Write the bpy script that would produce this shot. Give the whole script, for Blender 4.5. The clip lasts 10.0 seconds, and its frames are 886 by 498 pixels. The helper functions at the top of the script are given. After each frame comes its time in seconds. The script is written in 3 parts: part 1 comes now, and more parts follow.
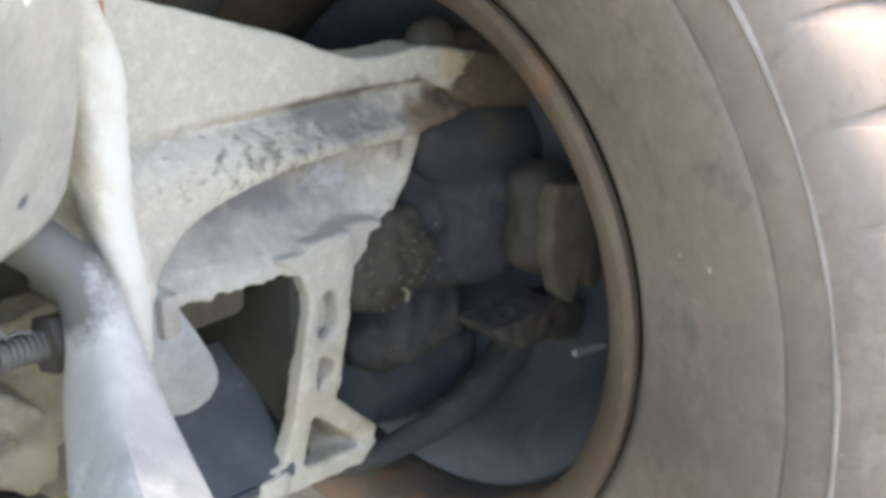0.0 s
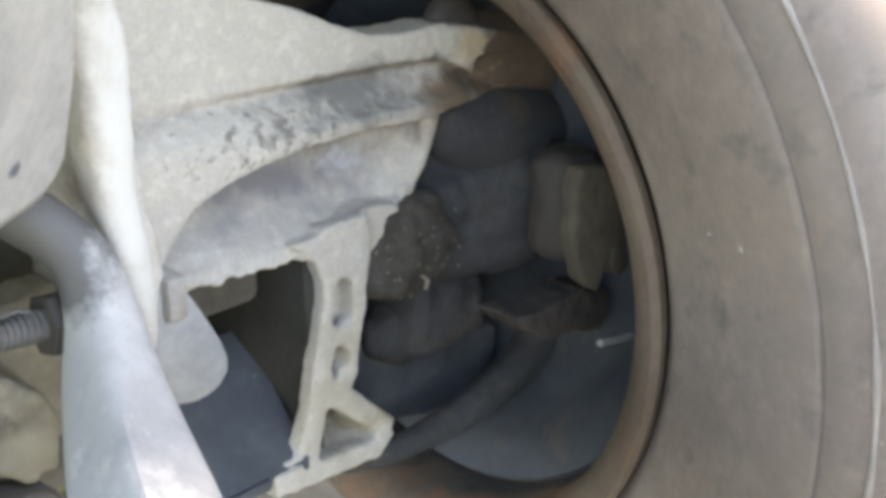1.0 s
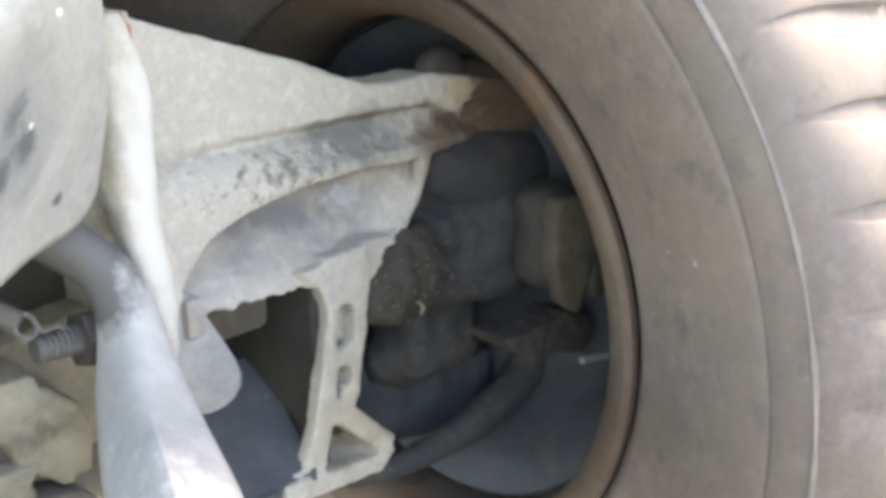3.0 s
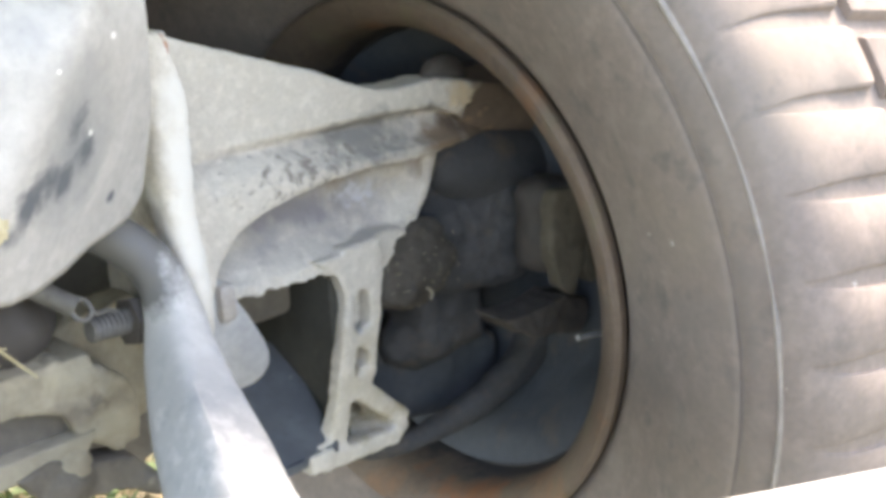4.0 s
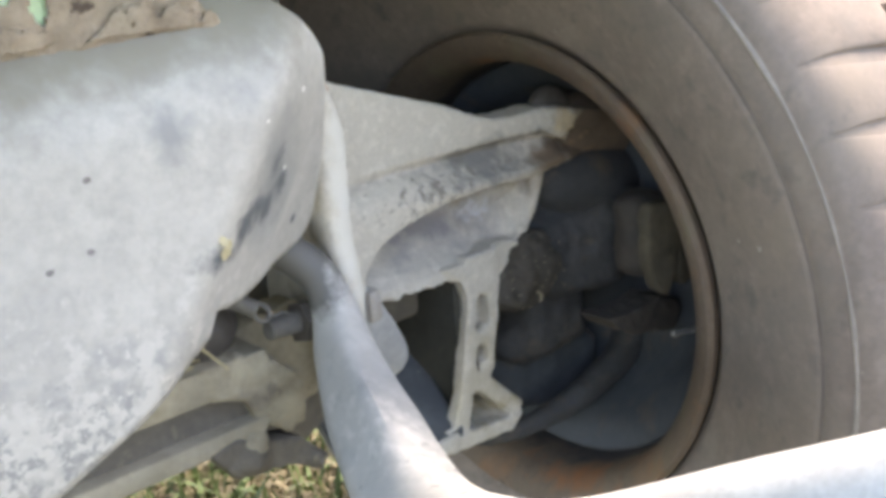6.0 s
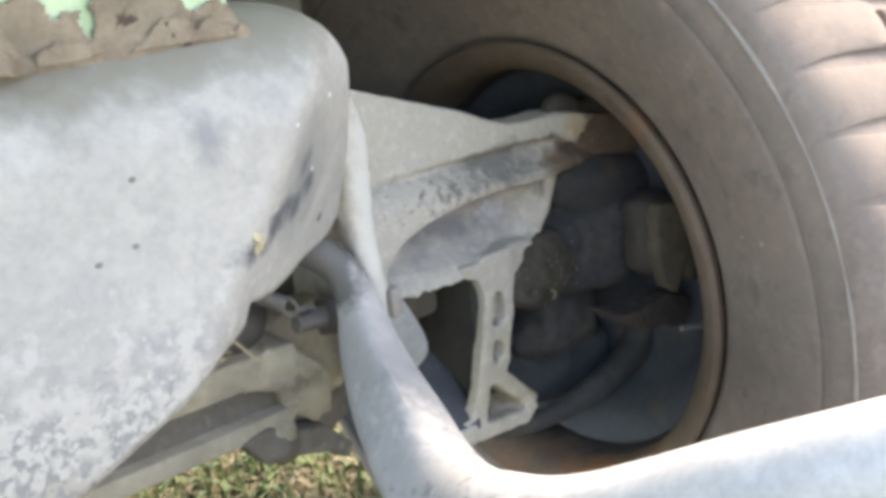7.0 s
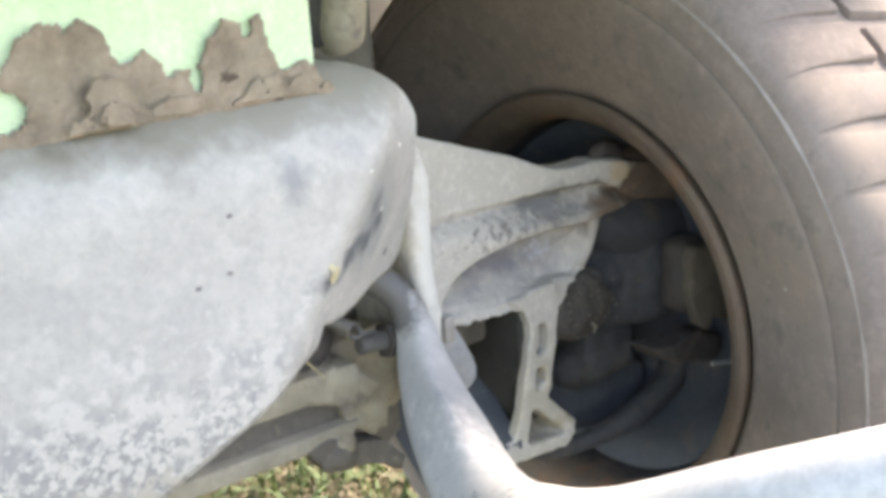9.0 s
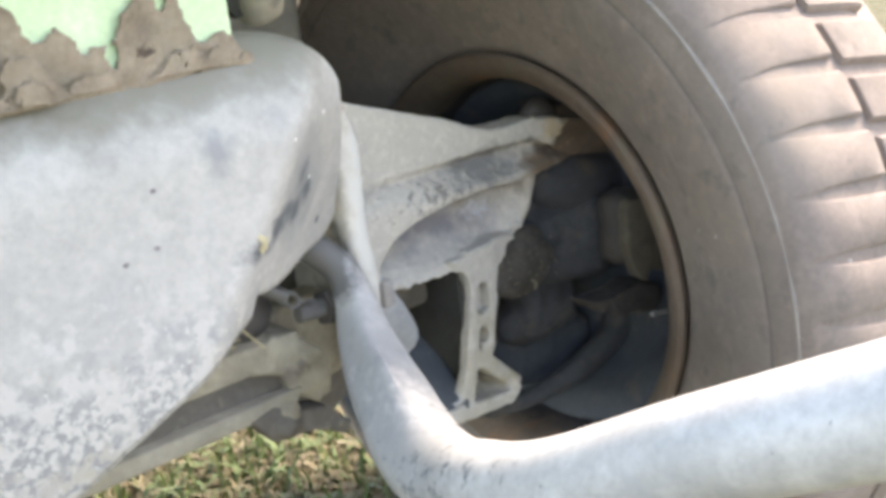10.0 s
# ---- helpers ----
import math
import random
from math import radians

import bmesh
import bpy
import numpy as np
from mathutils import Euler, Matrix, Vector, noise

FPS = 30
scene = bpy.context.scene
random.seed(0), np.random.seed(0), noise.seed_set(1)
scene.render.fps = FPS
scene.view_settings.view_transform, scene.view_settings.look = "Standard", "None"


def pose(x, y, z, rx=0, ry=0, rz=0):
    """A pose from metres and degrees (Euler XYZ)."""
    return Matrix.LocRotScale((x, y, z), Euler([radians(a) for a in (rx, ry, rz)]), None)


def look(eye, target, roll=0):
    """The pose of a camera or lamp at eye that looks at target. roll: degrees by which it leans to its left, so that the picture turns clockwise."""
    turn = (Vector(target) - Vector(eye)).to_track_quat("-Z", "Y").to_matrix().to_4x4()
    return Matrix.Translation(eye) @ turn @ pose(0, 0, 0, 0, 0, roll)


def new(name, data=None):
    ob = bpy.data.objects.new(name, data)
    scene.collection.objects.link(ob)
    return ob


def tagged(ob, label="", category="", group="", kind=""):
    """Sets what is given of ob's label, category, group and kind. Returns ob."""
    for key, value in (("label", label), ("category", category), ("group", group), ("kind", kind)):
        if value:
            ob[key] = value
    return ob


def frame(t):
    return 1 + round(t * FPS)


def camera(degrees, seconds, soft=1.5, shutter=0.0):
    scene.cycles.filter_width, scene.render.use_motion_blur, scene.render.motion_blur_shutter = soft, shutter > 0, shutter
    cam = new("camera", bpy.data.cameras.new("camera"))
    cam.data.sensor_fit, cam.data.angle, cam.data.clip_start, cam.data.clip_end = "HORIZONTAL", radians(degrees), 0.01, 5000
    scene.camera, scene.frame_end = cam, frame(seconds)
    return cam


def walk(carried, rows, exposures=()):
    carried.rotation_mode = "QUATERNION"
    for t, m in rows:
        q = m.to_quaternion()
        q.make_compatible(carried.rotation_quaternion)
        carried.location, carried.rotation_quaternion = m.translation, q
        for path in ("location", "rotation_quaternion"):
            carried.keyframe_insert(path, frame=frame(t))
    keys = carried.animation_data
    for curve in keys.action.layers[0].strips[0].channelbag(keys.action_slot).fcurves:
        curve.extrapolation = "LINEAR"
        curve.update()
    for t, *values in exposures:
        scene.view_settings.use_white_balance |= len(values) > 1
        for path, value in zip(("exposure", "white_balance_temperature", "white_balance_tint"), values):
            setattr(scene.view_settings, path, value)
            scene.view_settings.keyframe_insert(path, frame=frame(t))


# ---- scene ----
cam = camera(40.7, 10.0, soft=4.3)
PATH = [
    (0, (0.028, 0.026, 0.668), (1.374, 1.299, -0.086), 0.4),
    (0.5, (0.045, 0.035, 0.659), (1.368, 1.345, -0.07), -0.4),
    (1, (0.046, 0.035, 0.645), (1.362, 1.347, -0.096), -0.2),
    (1.5, (0.036, 0.028, 0.646), (1.354, 1.338, -0.096), -0.0),
    (2, (0.031, 0.019, 0.653), (1.345, 1.334, -0.083), -0.1),
    (2.5, (0.021, -0.001, 0.652), (1.344, 1.333, -0.035), -0.7),
    (4, (-0.046, -0.083, 0.668), (1.265, 1.284, 0.023), -2.9),
    (4.5, (-0.069, -0.111, 0.684), (1.229, 1.265, 0.035), -3.8),
    (5, (-0.076, -0.116, 0.683), (1.194, 1.281, 0.023), -5.2),
    (5.5, (-0.117, -0.129, 0.704), (1.125, 1.302, 0.064), -4.6),
    (7, (-0.18, -0.173, 0.714), (1.039, 1.293, 0.109), -5.5),
    (7.5, (-0.198, -0.196, 0.724), (1.015, 1.278, 0.127), -4.8),
    (8, (-0.213, -0.198, 0.729), (0.992, 1.285, 0.139), -4.5),
    (8.5, (-0.226, -0.212, 0.738), (0.981, 1.286, 0.192), -4.6),
    (9, (-0.237, -0.234, 0.746), (0.936, 1.288, 0.19), -4.1),
    (9.5, (-0.227, -0.251, 0.739), (0.954, 1.248, 0.14), -5.3),
    (10, (-0.226, -0.252, 0.744), (0.983, 1.217, 0.128), -6.5),
]
EXPOSURES = [(t, stops, 8200, 17) for t, stops in ((0.0, 2.86), (2.7, 2.92), (4.0, 2.86), (4.5, 2.7), (5.5, 2.38), (7.0, 2.45), (7.5, 2.55), (8.5, 2.55), (10.0, 2.5))]
walk(cam, [(t, look(eye, target, roll)) for t, eye, target, roll in PATH], EXPOSURES)

# ---- world, sun ----
world = bpy.data.worlds.new("sky")
scene.world = world
world.use_nodes = True
SUN_EL, SUN_AZ = radians(48), radians(84)     # azimuth turned from -y towards +x
wn = world.node_tree
sky = wn.nodes.new("ShaderNodeTexSky")
sky.sky_type, sky.sun_disc = "NISHITA", False
sky.sun_elevation, sky.sun_rotation = SUN_EL, math.pi - SUN_AZ
wn.links.new(sky.outputs[0], wn.nodes["Background"].inputs["Color"])
wn.nodes["Background"].inputs["Strength"].default_value = 0.15
sun_way = Vector((math.sin(SUN_AZ) * math.cos(SUN_EL), -math.cos(SUN_AZ) * math.cos(SUN_EL), math.sin(SUN_EL)))
sun = new("sun", bpy.data.lights.new("sun", "SUN"))
sun.data.energy, sun.data.angle, sun.data.color = 2.3, radians(18), (1.0, 0.985, 0.96)
sun.matrix_world = look(sun_way * 20, (0, 0, 0))


# ---- materials ----
def shade(name, low, high, rough=0.7, metal=0.0, big=9.0, fine=120.0, bump=0.25, size=0.002, spots=(), stains_shade=(), rand=0.0):
    """A surface that varies between two colours at two scales. spots: rows of (colour, scale, threshold, softness) scattered all over;
    stains_shade: rows of (centre, radii, colour, scale, strength, sparseness) that lie at one place."""
    m = bpy.data.materials.new(name)
    m.use_nodes = True
    nt, b = m.node_tree, m.node_tree.nodes["Principled BSDF"]
    co = nt.nodes.new("ShaderNodeNewGeometry").outputs["Position"]

    def noise_of(scale, detail=6.0, rough_=0.6):
        n = nt.nodes.new("ShaderNodeTexNoise")
        n.inputs["Scale"].default_value, n.inputs["Detail"].default_value, n.inputs["Roughness"].default_value = scale, detail, rough_
        nt.links.new(co, n.inputs["Vector"])
        return n.outputs["Fac"]

    def ramp(fac, a, z):
        r = nt.nodes.new("ShaderNodeMapRange")
        r.inputs["From Min"].default_value, r.inputs["From Max"].default_value = a, z
        nt.links.new(fac, r.inputs["Value"])
        return r.outputs["Result"]

    def mix(fac, a, c):
        x = nt.nodes.new("ShaderNodeMix")
        x.data_type = "RGBA"
        nt.links.new(fac, x.inputs["Factor"])
        for k, v in ((6, a), (7, c)):
            if isinstance(v, tuple):
                x.inputs[k].default_value = (*v, 1)
            else:
                nt.links.new(v, x.inputs[k])
        return x.outputs[2]

    def vec(op, a, c):
        n = nt.nodes.new("ShaderNodeVectorMath")
        n.operation = op
        nt.links.new(a, n.inputs[0])
        if c is not None:
            n.inputs[1].default_value = c
        return n.outputs["Value" if op == "LENGTH" else "Vector"]

    col = mix(ramp(noise_of(big), 0.3, 0.7), low, high)
    mid = tuple((a + c) / 2 for a, c in zip(low, high))
    grain = noise_of(fine, 8.0, 0.7)
    col = mix(ramp(grain, 0.4, 1.2), col, tuple(v * 0.5 for v in mid))
    col = mix(ramp(noise_of(fine * 0.3, 5.0, 0.6), 0.5, 1.1), col, tuple(min(1.0, v * 1.5) for v in mid))
    for colour, scale, edge, soft in spots:
        col = mix(ramp(noise_of(scale, 4.0), edge, edge + soft), col, colour)
    # rows hold real marks, and in places shade painted into the colour
    for centre, radii, colour, scale, strength, *shift in stains_shade:
        off = vec("LENGTH", vec("DIVIDE", vec("SUBTRACT", co, centre), radii), None)
        near = nt.nodes.new("ShaderNodeMath")
        near.operation, near.inputs[1].default_value = "MULTIPLY_ADD", -strength
        nt.links.new(off, near.inputs[0])
        nt.links.new(noise_of(scale, 6.0), near.inputs[2])
        edge = 0.5 - strength + (shift[0] if shift else 0.0)
        soft = shift[1] if len(shift) > 1 else 0.12
        col = mix(ramp(near.outputs[0], edge - 0.02, edge + soft), col, colour)
    if rand:
        info = nt.nodes.new("ShaderNodeObjectInfo")
        hsv = nt.nodes.new("ShaderNodeHueSaturation")
        nt.links.new(info.outputs["Random"], hsv.inputs["Fac"])
        hsv.inputs["Value"].default_value = 1 - rand
        nt.links.new(col, hsv.inputs["Color"])
        col = hsv.outputs["Color"]
    nt.links.new(col, b.inputs["Base Color"])
    b.inputs["Roughness"].default_value, b.inputs["Metallic"].default_value = rough, metal
    bp = nt.nodes.new("ShaderNodeBump")
    bp.inputs["Strength"].default_value, bp.inputs["Distance"].default_value = bump, size
    nt.links.new(grain, bp.inputs["Height"])
    nt.links.new(bp.outputs["Normal"], b.inputs["Normal"])
    return m


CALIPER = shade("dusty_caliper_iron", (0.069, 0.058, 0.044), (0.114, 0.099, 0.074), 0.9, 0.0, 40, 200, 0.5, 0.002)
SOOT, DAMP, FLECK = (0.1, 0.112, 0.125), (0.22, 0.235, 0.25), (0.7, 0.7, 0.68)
DUST = (0.18, 0.165, 0.135)
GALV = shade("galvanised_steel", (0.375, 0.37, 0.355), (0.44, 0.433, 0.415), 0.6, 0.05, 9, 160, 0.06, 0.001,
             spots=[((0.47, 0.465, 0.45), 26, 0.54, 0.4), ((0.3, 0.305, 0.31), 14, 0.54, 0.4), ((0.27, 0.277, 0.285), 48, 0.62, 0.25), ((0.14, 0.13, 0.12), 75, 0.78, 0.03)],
             # grey round the soot spots also stands for shade on the folded end
             stains_shade=[((0.195, 0.4, 0.548), (0.034, 0.06, 0.045), (0.23, 0.24, 0.245), 30, 0.6, 0.0, 0.45), ((0.127, 0.385, 0.59), (0.02, 0.04, 0.026), (0.25, 0.258, 0.265), 70, 0.9, 0.2, 0.5), ((0.173, 0.4, 0.599), (0.017, 0.04, 0.017), (0.27, 0.278, 0.285), 70, 0.9, 0.2, 0.5), ((0.173, 0.4, 0.599), (0.008, 0.04, 0.008), (0.38, 0.38, 0.375), 90, 0.9, 0.2, 0.5),
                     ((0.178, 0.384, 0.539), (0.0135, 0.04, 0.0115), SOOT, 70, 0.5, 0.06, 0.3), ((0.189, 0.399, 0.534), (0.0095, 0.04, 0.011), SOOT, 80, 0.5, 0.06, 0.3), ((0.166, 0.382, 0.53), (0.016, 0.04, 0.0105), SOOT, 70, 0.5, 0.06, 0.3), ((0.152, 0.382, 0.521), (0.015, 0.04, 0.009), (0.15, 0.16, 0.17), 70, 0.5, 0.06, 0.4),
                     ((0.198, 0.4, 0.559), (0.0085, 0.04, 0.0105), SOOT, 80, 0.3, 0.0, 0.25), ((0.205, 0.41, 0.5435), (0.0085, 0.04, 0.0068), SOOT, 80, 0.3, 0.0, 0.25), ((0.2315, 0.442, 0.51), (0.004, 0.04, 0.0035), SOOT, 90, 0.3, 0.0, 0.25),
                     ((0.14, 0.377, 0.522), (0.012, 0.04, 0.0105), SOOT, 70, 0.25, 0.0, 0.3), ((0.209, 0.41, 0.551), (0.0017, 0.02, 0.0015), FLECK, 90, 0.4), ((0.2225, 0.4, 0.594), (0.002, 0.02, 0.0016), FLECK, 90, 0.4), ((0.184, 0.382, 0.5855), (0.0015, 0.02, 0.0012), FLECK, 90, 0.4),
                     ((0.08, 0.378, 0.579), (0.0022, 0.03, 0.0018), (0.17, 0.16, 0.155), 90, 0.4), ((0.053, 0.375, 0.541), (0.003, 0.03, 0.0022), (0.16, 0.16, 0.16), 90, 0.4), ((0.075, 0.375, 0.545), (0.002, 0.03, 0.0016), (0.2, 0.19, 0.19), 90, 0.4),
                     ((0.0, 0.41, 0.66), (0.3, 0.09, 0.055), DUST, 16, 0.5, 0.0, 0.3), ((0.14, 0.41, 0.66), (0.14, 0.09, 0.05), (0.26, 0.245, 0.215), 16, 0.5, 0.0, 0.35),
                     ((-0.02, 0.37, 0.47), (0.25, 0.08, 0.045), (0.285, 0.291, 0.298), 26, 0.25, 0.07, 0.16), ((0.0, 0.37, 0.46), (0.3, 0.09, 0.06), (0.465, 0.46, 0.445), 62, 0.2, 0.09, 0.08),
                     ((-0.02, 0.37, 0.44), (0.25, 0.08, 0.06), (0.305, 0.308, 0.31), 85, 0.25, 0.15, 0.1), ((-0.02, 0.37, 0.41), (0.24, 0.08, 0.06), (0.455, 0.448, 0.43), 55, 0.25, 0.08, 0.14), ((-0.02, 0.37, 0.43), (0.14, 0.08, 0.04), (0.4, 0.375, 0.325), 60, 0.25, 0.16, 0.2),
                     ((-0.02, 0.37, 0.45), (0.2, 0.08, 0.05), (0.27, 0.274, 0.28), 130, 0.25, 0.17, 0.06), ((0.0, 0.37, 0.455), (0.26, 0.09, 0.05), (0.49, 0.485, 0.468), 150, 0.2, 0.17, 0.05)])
GALV_TUBE = shade("weathered_zinc_tube", (0.47, 0.467, 0.457), (0.61, 0.605, 0.592), 0.55, 0.2, 20, 180, 0.12, 0.001,
                  spots=[((0.64, 0.65, 0.65), 45, 0.6, 0.3), ((0.33, 0.35, 0.385), 24, 0.58, 0.3), ((0.12, 0.12, 0.13), 90, 0.72, 0.04)],
                  # top end darkened to stand for the plate's shadow; left run greyer
                  stains_shade=[((0.24, 0.4, 0.385), (0.08, 0.14, 0.08), (0.4, 0.402, 0.4), 14, 0.6, 0.0, 0.4), ((0.24, 0.39, 0.38), (0.06, 0.12, 0.06), (0.29, 0.3, 0.31), 60, 0.3, 0.17, 0.3), ((0.24, 0.36, 0.39), (0.06, 0.13, 0.06), (0.56, 0.557, 0.545), 110, 0.3, 0.2, 0.25), ((0.21, 0.23, 0.36), (0.05, 0.05, 0.02), (0.17, 0.18, 0.2), 90, 0.08), ((0.255, 0.515, 0.472), (0.055, 0.075, 0.06), (0.13, 0.128, 0.125), 24, 0.7), ((0.3, -0.1, 0.52), (0.12, 0.2, 0.09), (0.33, 0.33, 0.335), 34, 0.3, 0.14, 0.3)])
CAST = shade("dusty_cast_metal", (0.545, 0.51, 0.458), (0.61, 0.575, 0.522), 0.8, 0.0, 16, 420, 0.2, 0.001,
             spots=[((0.45, 0.425, 0.385), 24, 0.6, 0.25), ((0.22, 0.2, 0.18), 150, 0.75, 0.04)],
             # crease rows darker than the arm, rib specked, post warmer
             stains_shade=[((0.49, 0.545, 0.484), (0.09, 0.05, 0.008), (0.15, 0.143, 0.135), 45, 0.35, 0.05, 0.4), ((0.5, 0.54, 0.484), (0.05, 0.05, 0.011), (0.2, 0.195, 0.18), 45, 0.3, 0.0, 0.3), ((0.43, 0.53, 0.468), (0.11, 0.05, 0.02), (0.24, 0.215, 0.195), 130, 0.2, 0.13, 0.1), ((0.48, 0.53, 0.474), (0.06, 0.05, 0.016), (0.28, 0.268, 0.255), 55, 0.25, 0.03, 0.2), ((0.46, 0.54, 0.29), (0.04, 0.05, 0.06), (0.4, 0.365, 0.275), 40, 0.3, 0.0, 0.5),
                     # outer end brown with its shade painted in; black patch for a small hole
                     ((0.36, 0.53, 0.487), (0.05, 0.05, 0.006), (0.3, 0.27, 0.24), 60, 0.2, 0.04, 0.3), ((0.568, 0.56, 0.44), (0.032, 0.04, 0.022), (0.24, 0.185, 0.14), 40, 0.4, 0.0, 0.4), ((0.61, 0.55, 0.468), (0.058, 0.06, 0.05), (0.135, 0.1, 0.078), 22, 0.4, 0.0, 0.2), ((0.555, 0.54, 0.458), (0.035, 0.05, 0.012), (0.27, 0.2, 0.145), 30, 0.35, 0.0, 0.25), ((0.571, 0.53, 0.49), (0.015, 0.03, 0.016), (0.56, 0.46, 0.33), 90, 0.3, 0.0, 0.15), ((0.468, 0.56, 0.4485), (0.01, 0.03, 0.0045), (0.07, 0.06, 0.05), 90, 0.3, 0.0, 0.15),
                     # flange front painted lighter to stand for sunlight on it
                     ((0.303, 0.483, 0.49), (0.016, 0.03, 0.1), (0.64, 0.625, 0.59), 40, 0.4, 0.0, 0.2), ((0.309, 0.503, 0.561), (0.008, 0.025, 0.013), (0.42, 0.2, 0.13), 90, 0.4, 0.0, 0.2), ((0.292, 0.53, 0.43), (0.012, 0.03, 0.05), (0.27, 0.21, 0.155), 60, 0.2, 0.0, 0.3),
                     # recess: purple-grey bare metal and painted-in shade, rust streak under the lip
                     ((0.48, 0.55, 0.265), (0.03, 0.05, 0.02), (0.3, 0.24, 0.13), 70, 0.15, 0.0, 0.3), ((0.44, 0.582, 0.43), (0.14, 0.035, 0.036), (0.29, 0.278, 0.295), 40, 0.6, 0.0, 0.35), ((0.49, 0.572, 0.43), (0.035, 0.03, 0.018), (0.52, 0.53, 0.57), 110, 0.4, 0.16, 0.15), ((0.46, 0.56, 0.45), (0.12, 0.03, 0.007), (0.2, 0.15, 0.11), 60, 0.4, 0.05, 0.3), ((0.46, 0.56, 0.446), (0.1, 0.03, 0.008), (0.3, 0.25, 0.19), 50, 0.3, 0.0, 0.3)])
# dark streak paints the rail web's shade on across the end casting
TAN = shade("dust_coated_iron", (0.26, 0.23, 0.177), (0.401, 0.356, 0.274), 0.9, 0.0, 22, 200, 0.5, 0.002, spots=[((0.165, 0.142, 0.118), 32, 0.6, 0.1)], stains_shade=[((0.17, 0.5, 0.374), (0.1, 0.06, 0.011), (0.13, 0.108, 0.092), 40, 0.45, 0.0, 0.4), ((0.22, 0.495, 0.398), (0.02, 0.05, 0.012), (0.4, 0.36, 0.27), 60, 0.4, 0.05, 0.4), ((0.235, 0.5, 0.36), (0.03, 0.05, 0.016), (0.36, 0.33, 0.26), 50, 0.4, 0.05, 0.4)])
SHADY = shade("dull_shaded_steel", (0.11, 0.1, 0.09), (0.18, 0.16, 0.135), 0.8, 0.0, 22, 200, 0.4, 0.002, spots=[((0.26, 0.23, 0.17), 40, 0.62, 0.1)])
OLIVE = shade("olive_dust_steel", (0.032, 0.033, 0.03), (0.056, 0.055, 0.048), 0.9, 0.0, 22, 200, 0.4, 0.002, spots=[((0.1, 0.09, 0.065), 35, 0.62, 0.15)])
GREY_PLATE = shade("grey_plate", (0.34, 0.35, 0.36), (0.44, 0.44, 0.44), 0.7, 0.1, 20, 200, 0.2, 0.001)
BLUE_PLATE = shade("blue_grey_plate", (0.085, 0.097, 0.115), (0.14, 0.152, 0.165), 0.6, 0.1, 20, 160, 0.2, 0.001, spots=[((0.3, 0.3, 0.28), 70, 0.68, 0.05)])
PALE_DUST = shade("pale_dusted_steel", (0.3, 0.27, 0.21), (0.46, 0.42, 0.34), 0.9, 0.0, 25, 200, 0.5, 0.002, spots=[((0.18, 0.16, 0.12), 32, 0.6, 0.15)])
WING = shade("grey_brown_wing_dust", (0.126, 0.117, 0.104), (0.18, 0.167, 0.144), 0.9, 0.0, 10, 120, 0.3, 0.002)
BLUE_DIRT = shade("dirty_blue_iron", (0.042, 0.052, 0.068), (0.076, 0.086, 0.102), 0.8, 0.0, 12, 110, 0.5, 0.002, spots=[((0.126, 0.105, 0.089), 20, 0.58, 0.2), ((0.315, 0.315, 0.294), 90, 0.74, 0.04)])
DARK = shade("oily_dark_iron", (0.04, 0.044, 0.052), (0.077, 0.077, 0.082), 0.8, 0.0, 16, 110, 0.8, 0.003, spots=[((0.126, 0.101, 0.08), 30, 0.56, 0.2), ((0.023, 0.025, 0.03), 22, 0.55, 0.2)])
SHAFT = shade("rust_brown_shaft", (0.106, 0.081, 0.064), (0.181, 0.133, 0.102), 0.85, 0.0, 30, 180, 0.5, 0.002, spots=[((0.276, 0.181, 0.117), 40, 0.62, 0.12)])
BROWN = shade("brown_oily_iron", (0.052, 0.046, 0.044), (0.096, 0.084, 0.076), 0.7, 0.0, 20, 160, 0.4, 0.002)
MUD = shade("dried_mud", (0.075, 0.068, 0.06), (0.125, 0.112, 0.1), 0.95, 0.0, 40, 300, 0.9, 0.004, spots=[((0.562, 0.525, 0.45), 170, 0.7, 0.04)])
RUBBER = shade("dusty_tyre_rubber", (0.215, 0.176, 0.154), (0.27, 0.225, 0.199), 0.95, 0.0, 9, 220, 0.2, 0.001,
               spots=[((0.17, 0.152, 0.14), 13, 0.54, 0.25), ((0.235, 0.198, 0.165), 7, 0.54, 0.3), ((0.14, 0.125, 0.115), 38, 0.57, 0.2), ((0.27, 0.235, 0.205), 20, 0.58, 0.25), ((0.45, 0.42, 0.38), 85, 0.73, 0.03)])
CREASE = shade("shade_crease_rubber", (0.13, 0.11, 0.1), (0.18, 0.155, 0.14), 0.95, 0.0, 9, 220)
MOULD = shade("worn_mould_line", (0.28, 0.25, 0.226), (0.35, 0.315, 0.288), 0.9, 0.0, 30, 200, 0.2, 0.001)
RIM = shade("rusty_rim_steel", (0.135, 0.1, 0.077), (0.19, 0.143, 0.11), 0.75, 0.1, 18, 200, 0.35, 0.001, spots=[((0.27, 0.135, 0.07), 12, 0.58, 0.2), ((0.165, 0.14, 0.098), 25, 0.55, 0.2), ((0.11, 0.085, 0.07), 60, 0.6, 0.1)],
            # deep barrel painted near black to stand for its shade; orange rust below
            stains_shade=[((0.62, 0.57, 0.353), (0.05, 2.0, 2.0), (0.055, 0.05, 0.05), 25, 0.5, 0.0, 0.2), ((0.55, 0.5, 0.165), (0.025, 0.1, 0.03), (0.28, 0.12, 0.055), 40, 0.4, 0.05, 0.3)])
